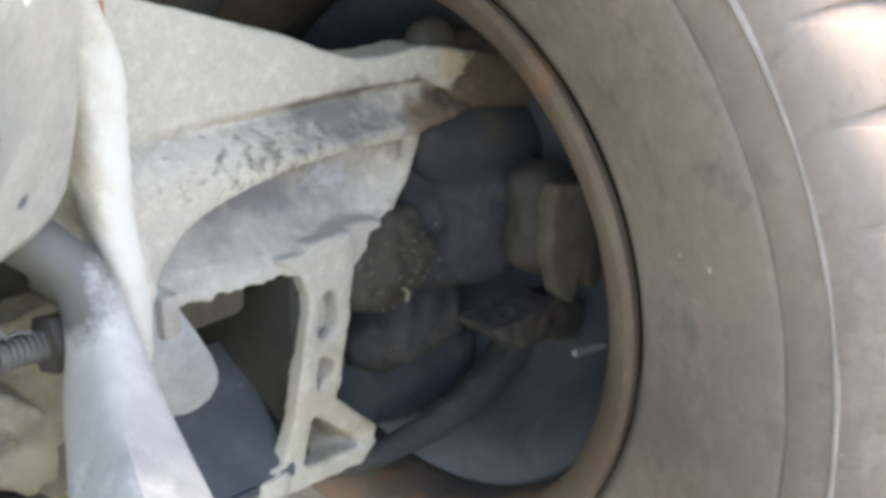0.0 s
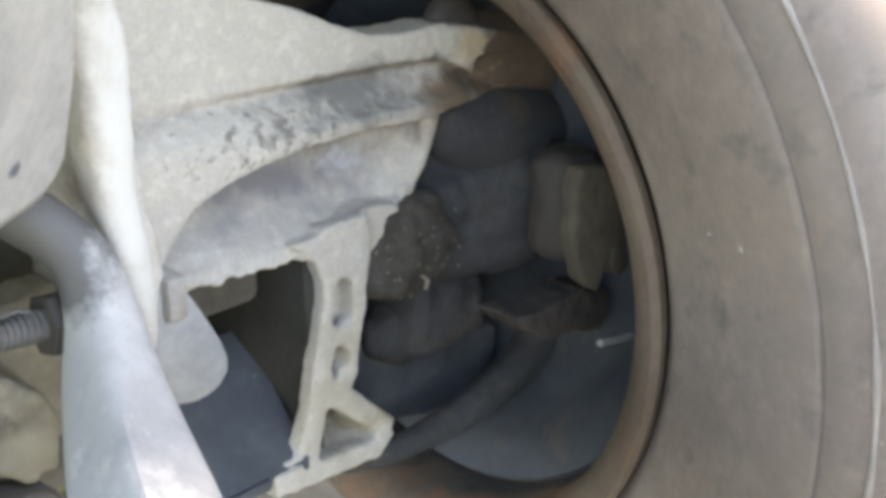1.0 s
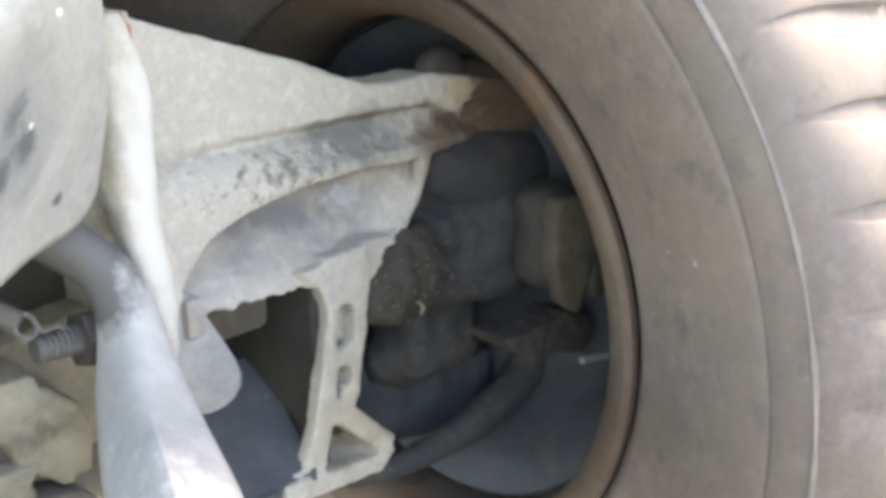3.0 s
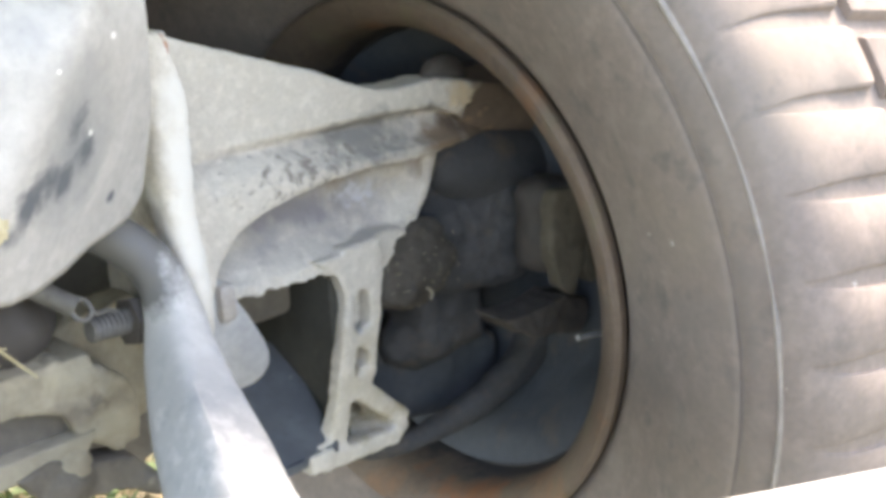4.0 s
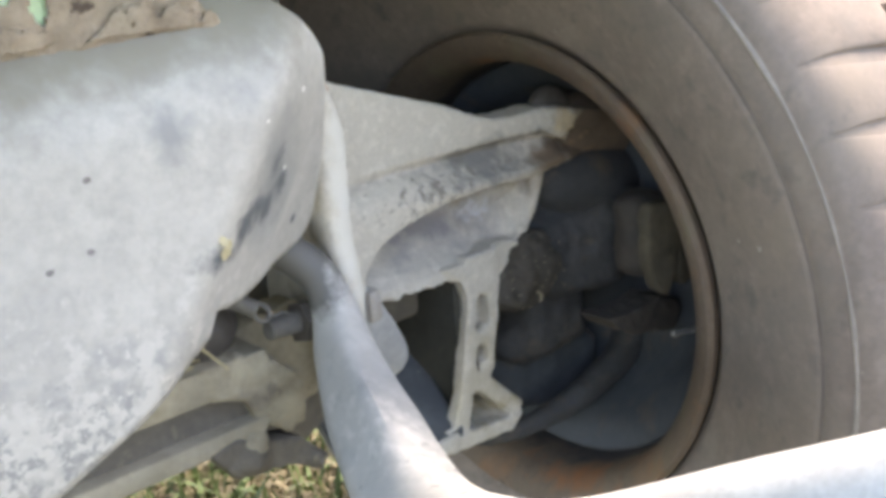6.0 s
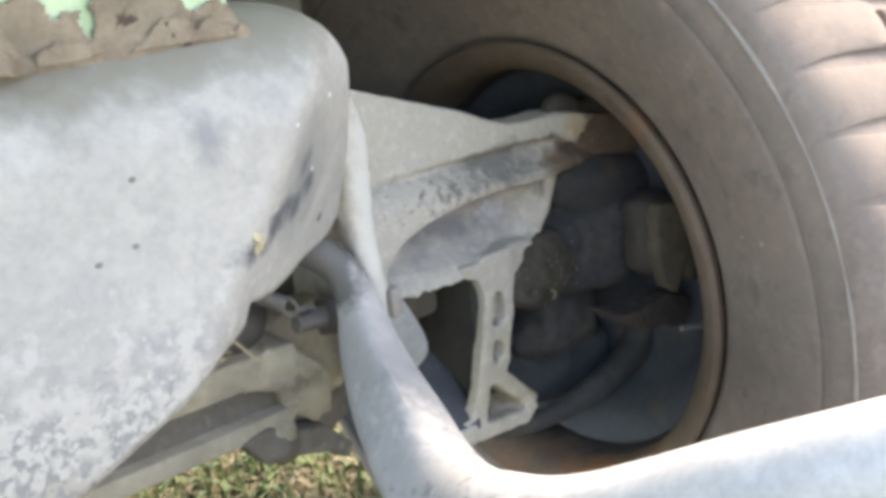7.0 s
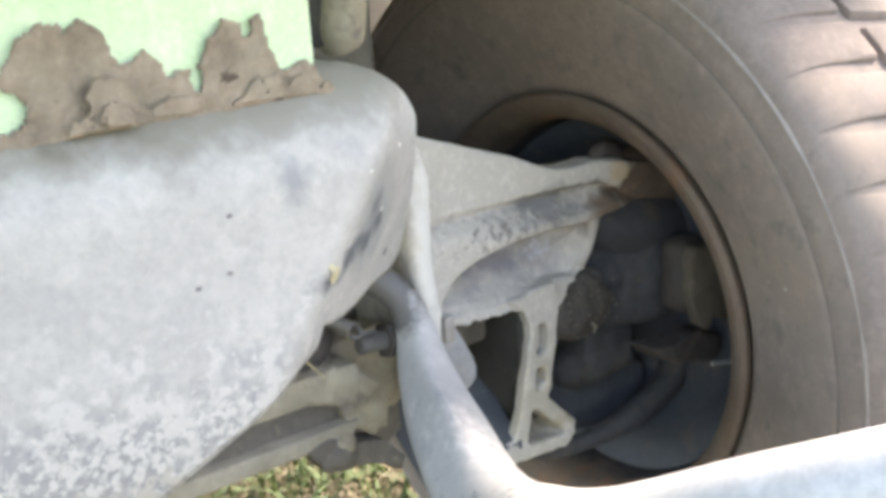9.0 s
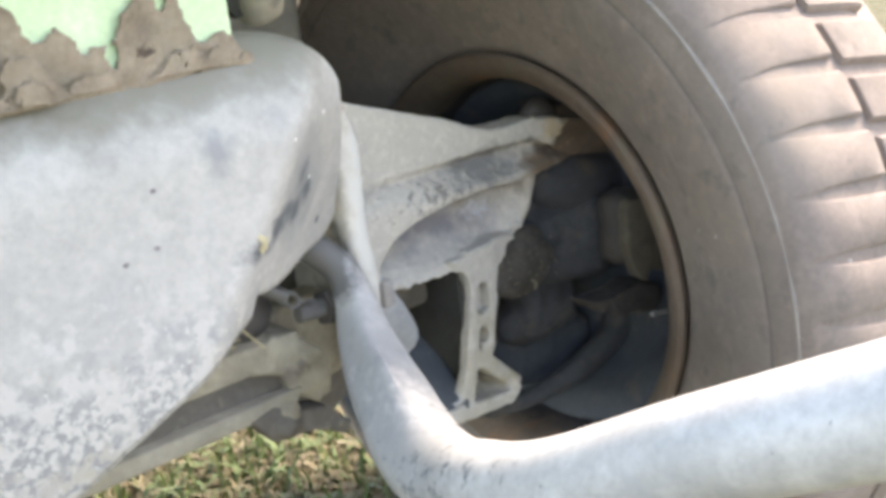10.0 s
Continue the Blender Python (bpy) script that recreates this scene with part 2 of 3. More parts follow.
RUST = shade("flaking_rust", (0.27, 0.215, 0.165), (0.44, 0.36, 0.285), 0.95, 0.0, 38, 240, 0.7, 0.003, spots=[((0.26, 0.23, 0.18), 16, 0.5, 0.25), ((0.55, 0.45, 0.38), 60, 0.62, 0.2), ((0.16, 0.125, 0.095), 22, 0.5, 0.2), ((0.1, 0.075, 0.06), 45, 0.64, 0.06)])
GREEN = shade("light_green_paint", (0.6, 0.81, 0.54), (0.67, 0.86, 0.61), 0.45, 0.0, 20, 200, 0.06, 0.001, spots=[((0.5, 0.6, 0.3), 40, 0.66, 0.05)])
BITS = shade("dusty_chaff", (0.25, 0.215, 0.15), (0.4, 0.36, 0.28), 0.9)
STRAW = shade("dry_straw", (0.42, 0.36, 0.22), (0.56, 0.5, 0.34), 0.8)
BOLT = shade("dull_bolt_steel", (0.1, 0.097, 0.092), (0.2, 0.192, 0.18), 0.6, 0.3, 60, 300)
RUSTY_BOLT = shade("rusty_bolt", (0.34, 0.31, 0.285), (0.45, 0.425, 0.4), 0.85, 0.0, 60, 300)
EARTH = shade("dry_lawn_soil", (0.056, 0.06, 0.024), (0.112, 0.1, 0.052), 0.95, 0.0, 6, 90, 0.8, 0.01)
BLADE_GREEN = shade("green_blades", (0.06, 0.096, 0.02), (0.12, 0.168, 0.048), 0.6, 0.0, 30, 200)
BLADE_DRY = shade("dry_blades", (0.143, 0.116, 0.064), (0.27, 0.232, 0.143), 0.8, 0.0, 40, 200)


# ---- helpers for meshes ----
GROUND = -0.035
BASE = Vector((0.3, 0.5, GROUND))


def part(name, bm, material, parent, label="", angle=40, location=None):
    """One mesh object under a thing or a part. The bmesh is in world metres (or local to location)."""
    bmesh.ops.recalc_face_normals(bm, faces=bm.faces)
    me = bpy.data.meshes.new(name)
    bm.to_mesh(me)
    bm.free()
    me.materials.append(material)
    me.shade_smooth()
    me.set_sharp_from_angle(angle=radians(angle))
    ob = new(name, me)
    if location:
        ob.location = location
    adopt(ob, parent)
    return tagged(ob, label) if label else ob


def adopt(ob, parent):
    """Makes ob a part of parent, and leaves it where it is."""
    if parent is not None:
        ob.parent = parent
        ob.matrix_parent_inverse = parent_pose(parent).inverted()


def parent_pose(ob):
    return (parent_pose(ob.parent) @ ob.matrix_parent_inverse if ob.parent else Matrix.Identity(4)) @ ob.matrix_basis


def thing(name, label, category, **tags):
    ob = new(name)
    ob.empty_display_size = 0.1
    return tagged(ob, label, category, **tags)


def prism(bm, outline, y0, y1, bevel=0.0, segments=2):
    """A slab with the outline given in x and z, between two depths in y."""
    n = len(outline)
    front = [bm.verts.new((x, y0, z)) for x, z in outline]
    back = [bm.verts.new((x, y1, z)) for x, z in outline]
    faces = [bm.faces.new(front), bm.faces.new(back[::-1])]
    faces += [bm.faces.new((front[i], back[i], back[(i + 1) % n], front[(i + 1) % n])) for i in range(n)]
    if bevel:
        edges = {e for f in faces for e in f.edges}
        bmesh.ops.bevel(bm, geom=list(edges), offset=bevel, segments=segments, affect="EDGES", profile=0.5, clamp_overlap=True)
    return bm


def box(bm, lo, hi, bevel=0.0, turn=None, segments=2):
    made = bmesh.ops.create_cube(bm, size=1.0)["verts"]
    c, s = [(a + b) / 2 for a, b in zip(lo, hi)], [b - a for a, b in zip(lo, hi)]
    m = Matrix.Translation(c) @ (turn or Matrix.Identity(4)) @ Matrix.Diagonal((*s, 1))
    bmesh.ops.transform(bm, matrix=m, verts=made)
    if bevel:
        edges = {e for v in made for e in v.link_edges}
        bmesh.ops.bevel(bm, geom=list(edges), offset=bevel, segments=segments, affect="EDGES", profile=0.5, clamp_overlap=True)
    return bm


def ball(bm, centre, radii, rings=14, turn=None):
    made = bmesh.ops.create_uvsphere(bm, u_segments=rings * 2, v_segments=rings, radius=1.0)["verts"]
    m = Matrix.Translation(centre) @ (turn or Matrix.Identity(4)) @ Matrix.Diagonal((*radii, 1))
    bmesh.ops.transform(bm, matrix=m, verts=made)
    return bm


def spline(points, steps=10):
    """A smooth curve through rows of numbers."""
    p = [np.array(q, float) for q in points]
    p = [2 * p[0] - p[1], *p, 2 * p[-1] - p[-2]]
    out = []
    for a, b, c, d in zip(p, p[1:], p[2:], p[3:]):
        for t in np.linspace(0, 1, steps, endpoint=False):
            out.append(0.5 * (2 * b + (c - a) * t + (2 * a - 5 * b + 4 * c - d) * t * t + (3 * b - a - 3 * c + d) * t**3))
    return out + [p[-2]]


def sweep(bm, rows, sides=20, squash=None):
    """A tube along rows of x, y, z, radius, with closed ends."""
    rings, side = [], None
    for i, row in enumerate(rows):
        here = Vector(row[:3])
        way = (Vector(rows[min(i + 1, len(rows) - 1)][:3]) - Vector(rows[max(i - 1, 0)][:3])).normalized()
        side = way.orthogonal().normalized() if side is None else (side - way * side.dot(way)).normalized()
        up = way.cross(side)
        rings.append([bm.verts.new(here + float(row[3]) * (math.cos(a) * side + math.sin(a) * up)) for a in (2 * math.pi * k / sides for k in range(sides))])
    for a, b in zip(rings, rings[1:]):
        for k in range(sides):
            bm.faces.new((a[k], a[(k + 1) % sides], b[(k + 1) % sides], b[k]))
    bm.faces.new(rings[0][::-1])
    bm.faces.new(rings[-1])
    return bm


def rod(bm, a, b, radius, end=None, sides=20):
    """A straight round bar, tapered if end is given."""
    return sweep(bm, [(*a, radius), (*b, end or radius)], sides)


def lathe(bm, profile, centre, sides=160, closed=False):
    """Turns rows of (radius, x) about the axis along x through centre (y, z)."""
    rings = []
    for r, x in profile:
        rings.append([bm.verts.new((x, centre[0] + r * math.cos(a), centre[1] + r * math.sin(a))) for a in (2 * math.pi * k / sides for k in range(sides))])
    pairs = list(zip(rings, rings[1:])) + ([(rings[-1], rings[0])] if closed else [])
    for a, b in pairs:
        for k in range(sides):
            bm.faces.new((a[k], a[(k + 1) % sides], b[(k + 1) % sides], b[k]))
    return bm


def loft(bm, sections):
    """A closed solid through sections with equal numbers of points."""
    rings = [[bm.verts.new(p) for p in section] for section in sections]
    n = len(rings[0])
    for a, b in zip(rings, rings[1:]):
        for k in range(n):
            bm.faces.new((a[k], a[(k + 1) % n], b[(k + 1) % n], b[k]))
    bm.faces.new(rings[0][::-1])
    bm.faces.new(rings[-1])
    return bm


def cast(ob, voxel=0.0016, smooth=6, rough=0.0, grain=0.03):
    """Melts the overlapping solids of a part into one casting with soft fillets."""
    r = ob.modifiers.new("melt", "REMESH")
    r.mode, r.voxel_size, r.use_smooth_shade = "VOXEL", voxel, True
    s = ob.modifiers.new("soften", "SMOOTH")
    s.factor, s.iterations = 0.5, smooth
    if rough:
        lumps = bpy.data.textures.new("lumps", "CLOUDS")
        lumps.noise_scale, lumps.noise_depth = grain, 3
        d = ob.modifiers.new("lumps", "DISPLACE")
        d.texture, d.strength, d.mid_level, d.texture_coords = lumps, rough, 0.5, "GLOBAL"
    return ob


# ---- ground ----
ground_bm = bmesh.new()
marks = [-60, -20, -6, -2] + [i * 0.08 for i in range(-6, 26)] + [3, 6, 20, 60]
grid = [[ground_bm.verts.new((x, y, GROUND + (0.012 * noise.noise(Vector((x * 5, y * 5, 0))) if abs(x) < 3 and abs(y) < 3 else 0))) for x in marks] for y in marks]
for a, b in zip(grid, grid[1:]):
    for i in range(len(marks) - 1):
        ground_bm.faces.new((a[i], a[i + 1], b[i + 1], b[i]))
tagged(part("ground", ground_bm, EARTH, None), "dry lawn soil under the parked vehicle", "ground", kind="structure")



def blades(name, count, material, label, seed, dry):
    rng = random.Random(seed)
    bm = bmesh.new()
    for _ in range(count):
        x, y = rng.uniform(-0.3, 1.0), rng.uniform(0.55, 1.75)
        h, w = (rng.uniform(0.03, 0.09), rng.uniform(0.0013, 0.003)) if dry else (rng.uniform(0.03, 0.1), rng.uniform(0.0018, 0.0045))
        a, lean = rng.uniform(0, 6.28), rng.uniform(0.5, 2.2) if dry else rng.uniform(0.1, 1.1)
        side = Vector((-math.sin(a), math.cos(a), 0)) * w
        foot = Vector((x, y, GROUND - 0.004))
        reach = Vector((math.cos(a), math.sin(a), 0)) * lean * h
        mid = foot + reach * 0.4 + Vector((0, 0, h * 0.6))
        tip = foot + reach + Vector((0, 0, h * max(0.2, 1 - lean * 0.45)))
        v = [bm.verts.new(p) for p in (foot - side, foot + side, mid + side * 0.8, mid - side * 0.8, tip)]
        bm.faces.new((v[0], v[1], v[2], v[3]))
        bm.faces.new((v[3], v[2], v[4]))
    return tagged(part(name, bm, material, None), label, "grass", kind="stuff")


blades("green_grass", 9000, BLADE_GREEN, "short green lawn grass blades", 4, False)
blades("dry_grass", 13000, BLADE_DRY, "dry straw-coloured lawn grass", 5, True)

# ---- the vehicle ----
vehicle = thing("utility_vehicle", "old green utility vehicle with galvanised front steelwork and rust", "vehicle")
vehicle.location = BASE

# wheel: axis along x
AXLE = (0.572, 0.353)
FACE = 0.537
tyre_profile = [(0.1965, 0.045), (0.2, 0.026), (0.2075, 0.0135), (0.2155, 0.0048), (0.2178, 0.002), (0.2203, -0.0008), (0.2238, -0.0036), (0.23, -0.006), (0.238, -0.0105), (0.25, -0.0165), (0.265, -0.024), (0.279, -0.0302),
                (0.3, -0.0375), (0.315, -0.0408), (0.3235, -0.0422), (0.3262, -0.0419), (0.3285, -0.0408), (0.331, -0.0417), (0.337, -0.0424), (0.345, -0.0415), (0.352, -0.0403), (0.3575, -0.0388), (0.3615, -0.0369), (0.365, -0.0345), (0.3687, -0.0295), (0.373, -0.021), (0.3765, -0.01), (0.3795, 0.01), (0.381, 0.05), (0.381, 0.12), (0.373, 0.165),
                (0.36, 0.187), (0.34, 0.192), (0.3, 0.188), (0.25, 0.172), (0.22, 0.155), (0.205, 0.13)]
tyre_bm = lathe(bmesh.new(), [(r, FACE + x) for r, x in tyre_profile], AXLE, 200)
tyre = part("tyre", tyre_bm, RUBBER, vehicle, "dusty black rubber tyre", angle=75)

rim_profile = [(0.2145, 0.003), (0.2155, -0.004), (0.212, -0.008), (0.206, -0.007), (0.2, -0.003), (0.195, 0.001), (0.19, 0.008), (0.187, 0.018), (0.186, 0.03), (0.186, 0.06), (0.172, 0.075), (0.168, 0.11), (0.165, 0.135),
               (0.14, 0.15), (0.1, 0.155), (0.06, 0.15), (0.02, 0.15), (0.02, 0.156), (0.1, 0.162), (0.15, 0.156), (0.172, 0.14), (0.178, 0.11), (0.182, 0.08), (0.196, 0.06), (0.198, 0.03), (0.204, 0.012)]
rim_bm = lathe(bmesh.new(), [(r, FACE + x) for r, x in rim_profile], AXLE, 160, True)
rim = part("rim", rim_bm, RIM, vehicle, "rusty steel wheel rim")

# front plate: sheet steel with a slanting fold towards its outer end and a rolled top
def plate_depth(x, z):
    fold = 0.125 + (z - 0.5) * 0.72
    over = x - fold
    back = 0.68 * (over + 0.011) ** 2 / 0.044 if -0.011 < over < 0.011 else (0.68 * over if over >= 0.011 else 0.0)
    top = max(0.0, z - 0.585)
    return 0.371 + 0.06 * (z - 0.45) + back + 9.0 * top * top + 1.2 * max(0.0, 0.505 - z) ** 2 + 0.0015 * noise.noise(Vector((x * 9, z * 9, 0)))


plate_bm = bmesh.new()
COLS, ROWS_N = 220, 40
sheet = []
for j in range(ROWS_N + 1):
    line = []
    for i in range(COLS + 1):
        u, v = i / COLS, j / ROWS_N
        x = -0.4 + u * 0.664
        low = 0.231 + (x + 0.4) * 0.4565 if x < 0.12 else float(np.interp(x, (0.12, 0.132, 0.141, 0.1435, 0.155, 0.175, 0.195, 0.216, 0.264), (0.4684, 0.4722, 0.4755, 0.4905, 0.4855, 0.482, 0.4825, 0.487, 0.487)))
        edge = max(0.0, (x - 0.228) / 0.036)
        low += 0.014 * edge**5
        high = 0.65 - 0.042 * max(0.0, (x - 0.13) / 0.134) ** 4
        z = low + (high - low) * v
        rise = min(1.0, max(0.0, (z - 0.535) / 0.075))
        x -= 0.014 * rise * rise * (3 - 2 * rise) * max(0.0, (x - 0.13) / 0.134) ** 2
        line.append(plate_bm.verts.new((x, plate_depth(x, z), z)))
    sheet.append(line)
for a, b in zip(sheet, sheet[1:]):
    for i in range(COLS):
        plate_bm.faces.new((a[i], a[i + 1], b[i + 1], b[i]))
# shelf going back from the rolled top, and the return at the outer end
top = sheet[-1]
shelf = [plate_bm.verts.new((v.co.x, v.co.y + 0.012, v.co.z + 0.004)) for v in top]
shelf2 = [plate_bm.verts.new((min(v.co.x, 0.235), 0.56, v.co.z + 0.004)) for v in top]
for a, b in ((top, shelf), (shelf, shelf2)):
    for i in range(COLS):
        plate_bm.faces.new((a[i], a[i + 1], b[i + 1], b[i]))
end = [r[-1] for r in sheet] + [shelf[-1]]
turned = [plate_bm.verts.new((v.co.x - 0.003, v.co.y + 0.01, v.co.z)) for v in end]
turned2 = [plate_bm.verts.new((v.co.x - 0.02, v.co.y + 0.035, v.co.z)) for v in end]
for a, b in ((end, turned), (turned, turned2)):
    for i in range(len(end) - 1):
        plate_bm.faces.new((a[i], b[i], b[i + 1], a[i + 1]))
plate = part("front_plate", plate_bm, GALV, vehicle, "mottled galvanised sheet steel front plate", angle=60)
sol = plate.modifiers.new("gauge", "SOLIDIFY")
sol.thickness, sol.offset = 0.004, -1

def tyre_ring(name, r, x, thick, wave, material, label):
    """A thin line moulded round the sidewall, standing out or sinking with the wave."""
    rows = []
    for k in range(361):
        a = k * 2 * math.pi / 360
        rows.append((FACE + x, AXLE[0] + r * math.cos(a), AXLE[1] + r * math.sin(a), thick + wave * noise.noise(Vector((math.cos(a) * 9, math.sin(a) * 9, r)))))
    return part(name, sweep(bmesh.new(), rows, 10), material, tyre, label)


tyre_ring("mould_line", 0.3522, -0.0402, 0.0014, 0.0011, MOULD, "pale worn mould line")
# raised dark ring stands for the shading along the sidewall step
tyre_ring("sidewall_crease", 0.3283, -0.0397, 0.0018, 0.0004, CREASE, "dark ring painting the sidewall crease's shade")

# tread lugs that rise out of the shoulder, with slanting grooves between them
def tread_block(section, slant):
    bm = bmesh.new()
    rows = []
    for base, r, x, half in section:
        skew = -slant * (x + 0.022)
        rows.append([bm.verts.new((x, q * math.sin(skew + a), q * math.cos(skew + a))) for a, q in ((-half - 0.004, base), (-half - 0.001, base + 0.75 * (r - base)), (-half + 0.005, r), (0, r), (half - 0.005, r), (half + 0.001, base + 0.75 * (r - base)), (half + 0.004, base))])
    for a, c in zip(rows, rows[1:]):
        for k in range(6):
            bm.faces.new((a[k], a[k + 1], c[k + 1], c[k]))
    bm.faces.new(rows[0])
    bm.faces.new(rows[-1])
    bmesh.ops.recalc_face_normals(bm, faces=bm.faces)
    me = bpy.data.meshes.new("tread_block")
    bm.to_mesh(me)
    bm.free()
    me.materials.append(RUBBER)
    me.shade_smooth()
    me.set_sharp_from_angle(angle=radians(38))
    return me


LUGS = 48
shoulder = [(0.3635, 0.365, -0.0342, 0.0625), (0.3675, 0.3697, -0.029, 0.0605), (0.3715, 0.3743, -0.0215, 0.0575), (0.3745, 0.3778, -0.013, 0.054), (0.3765, 0.3806, -0.003, 0.0515), (0.378, 0.3832, 0.014, 0.0495), (0.379, 0.386, 0.04, 0.048), (0.3795, 0.3872, 0.058, 0.0475), (0.3795, 0.3866, 0.061, 0.046)]
middle = [(0.3795, 0.387, 0.07, 0.046), (0.3795, 0.3882, 0.073, 0.0475), (0.3795, 0.388, 0.12, 0.0475), (0.378, 0.386, 0.14, 0.047)]
for section, shift in ((shoulder, 0.0), (middle, 0.12)):
    mesh = tread_block(section, 0.4)
    for k in range(LUGS):
        block = new("tread_block", mesh)
        block.location = (FACE, *AXLE)
        block.rotation_euler = (radians(88.85) + 2 * math.pi * (k + shift) / LUGS, 0, 0)
        adopt(block, tyre)

# casting: suspension bracket
arm_bm = bmesh.new()
# x, top z, crease z, low z, crease y, rib y, lip y
stations = [(0.298, 0.579, 0.49, 0.40, 0.533, 0.522, 0.524), (0.33, 0.568, 0.489, 0.402, 0.536, 0.521, 0.522), (0.343, 0.563, 0.488, 0.424, 0.537, 0.521, 0.522),
            (0.356, 0.5585, 0.487, 0.4385, 0.538, 0.522, 0.522), (0.38, 0.55, 0.486, 0.4485, 0.54, 0.523, 0.522), (0.41, 0.5395, 0.485, 0.4545, 0.543, 0.526, 0.522), (0.443, 0.528, 0.484, 0.457, 0.547, 0.53, 0.523),
            (0.463, 0.5185, 0.484, 0.457, 0.548, 0.534, 0.524), (0.49, 0.5085, 0.483, 0.456, 0.55, 0.538, 0.526), (0.517, 0.506, 0.482, 0.4535, 0.551, 0.541, 0.528), (0.54, 0.507, 0.4805, 0.452, 0.551, 0.543, 0.531), (0.568, 0.503, 0.477, 0.452, 0.553, 0.546, 0.537), (0.59, 0.498, 0.474, 0.451, 0.556, 0.549, 0.543), (0.615, 0.493, 0.472, 0.453, 0.56, 0.554, 0.55)]
loft(arm_bm, [[(x, 0.565, t), (x, 0.533, t), (x, 0.5345, c + 0.007), (x, c_y, c), (x, r_y + 0.002, c - min(0.013, 0.32 * (c - low))), (x, r_y - 0.0005, c - min(0.02, 0.52 * (c - low))), (x, l_y, low + min(0.01, 0.28 * (c - low))), (x, l_y + 0.001, low), (x, 0.565, low)] for x, t, c, low, c_y, r_y, l_y in stations])
# recess under the arm, its lower lip and the gusset at its outer end
web = [(0.31, 0.396, 0.586), (0.38, 0.395, 0.588), (0.44, 0.391, 0.588), (0.468, 0.387, 0.586), (0.484, 0.378, 0.583), (0.5, 0.38, 0.579), (0.52, 0.396, 0.574), (0.534, 0.409, 0.57), (0.544, 0.422, 0.567), (0.55, 0.437, 0.564), (0.555, 0.455, 0.562)]
loft(arm_bm, [[(x, deep, 0.464), (x, deep - 0.3 * (deep - front), 0.464 - 0.35 * (0.464 - low)), (x, deep - 0.62 * (deep - front), 0.464 - 0.7 * (0.464 - low)), (x, front + 0.004, low + 0.011), (x, front, low + 0.006), (x, front, low), (x, 0.61, low), (x, 0.61, 0.464)] for x, low, deep in web for front in (0.539 if x < 0.47 else 0.543 if x < 0.49 else 0.547,)])
sweep(arm_bm, [(0.335, 0.537, 0.398, 0.005), (0.39, 0.542, 0.396, 0.005), (0.44, 0.542, 0.393, 0.006), (0.48, 0.542, 0.39, 0.006)], 10)
sweep(arm_bm, [(0.48, 0.549, 0.379, 0.005), (0.5, 0.55, 0.382, 0.005), (0.514, 0.55, 0.391, 0.005), (0.528, 0.55, 0.404, 0.005), (0.54, 0.55, 0.418, 0.005), (0.547, 0.55, 0.434, 0.006), (0.553, 0.55, 0.455, 0.007)], 10)
# post with two slots and a three-cornered opening at its foot
prism(arm_bm, [(0.446, 0.398), (0.458, 0.398), (0.454, 0.345), (0.45, 0.3), (0.441, 0.268), (0.436, 0.25), (0.414, 0.25), (0.42, 0.262), (0.431, 0.288), (0.44, 0.327), (0.4475, 0.359)], 0.532, 0.545)
prism(arm_bm, [(0.47, 0.4), (0.486, 0.396), (0.4805, 0.35), (0.4705, 0.302), (0.462, 0.284), (0.455, 0.29), (0.464, 0.31), (0.469, 0.343)], 0.532, 0.545)
for za, zb, xa, xb in ((0.404, 0.3685, 0.448, 0.482), (0.3365, 0.326, 0.446, 0.475), (0.304, 0.287, 0.44, 0.466)):
    prism(arm_bm, [(xa, za), (xb, za), (xb, zb), (xa, zb)], 0.532, 0.543)
prism(arm_bm, [(0.46, 0.4), (0.482, 0.4), (0.466, 0.296), (0.454, 0.296)], 0.547, 0.556)
prism(arm_bm, [(0.456, 0.297), (0.47, 0.291), (0.502, 0.258), (0.494, 0.248), (0.482, 0.258), (0.45, 0.287)], 0.532, 0.565)
prism(arm_bm, [(0.412, 0.256), (0.426, 0.242), (0.487, 0.238), (0.5, 0.25), (0.484, 0.252), (0.432, 0.256)], 0.53, 0.56)
loft(arm_bm, [[(0.428, y, z), (0.495, y, z), (0.495, y + 0.004, z - 0.01), (0.428, y + 0.004, z - 0.01)] for y, z in ((0.532, 0.25), (0.6, 0.268))])
prism(arm_bm, [(0.398, 0.262), (0.422, 0.266), (0.43, 0.244), (0.42, 0.241), (0.4, 0.25)], 0.53, 0.56)
prism(arm_bm, [(0.424, 0.4), (0.446, 0.4), (0.446, 0.374), (0.441, 0.386), (0.434, 0.3915)], 0.532, 0.545)
for sx, sz in ((0.4565, 0.3685), (0.4685, 0.3685), (0.4535, 0.3375), (0.4655, 0.3375), (0.4505, 0.3255), (0.463, 0.3255), (0.4485, 0.3075), (0.4595, 0.3075)):
    prism(arm_bm, [(sx - 0.003, sz - 0.003), (sx + 0.003, sz - 0.003), (sx + 0.003, sz + 0.003), (sx - 0.003, sz + 0.003)], 0.533, 0.543)
prism(arm_bm, [(0.466, 0.402), (0.488, 0.404), (0.51, 0.402), (0.517, 0.396), (0.507, 0.386), (0.497, 0.377), (0.486, 0.372), (0.472, 0.372)], 0.5405, 0.562)
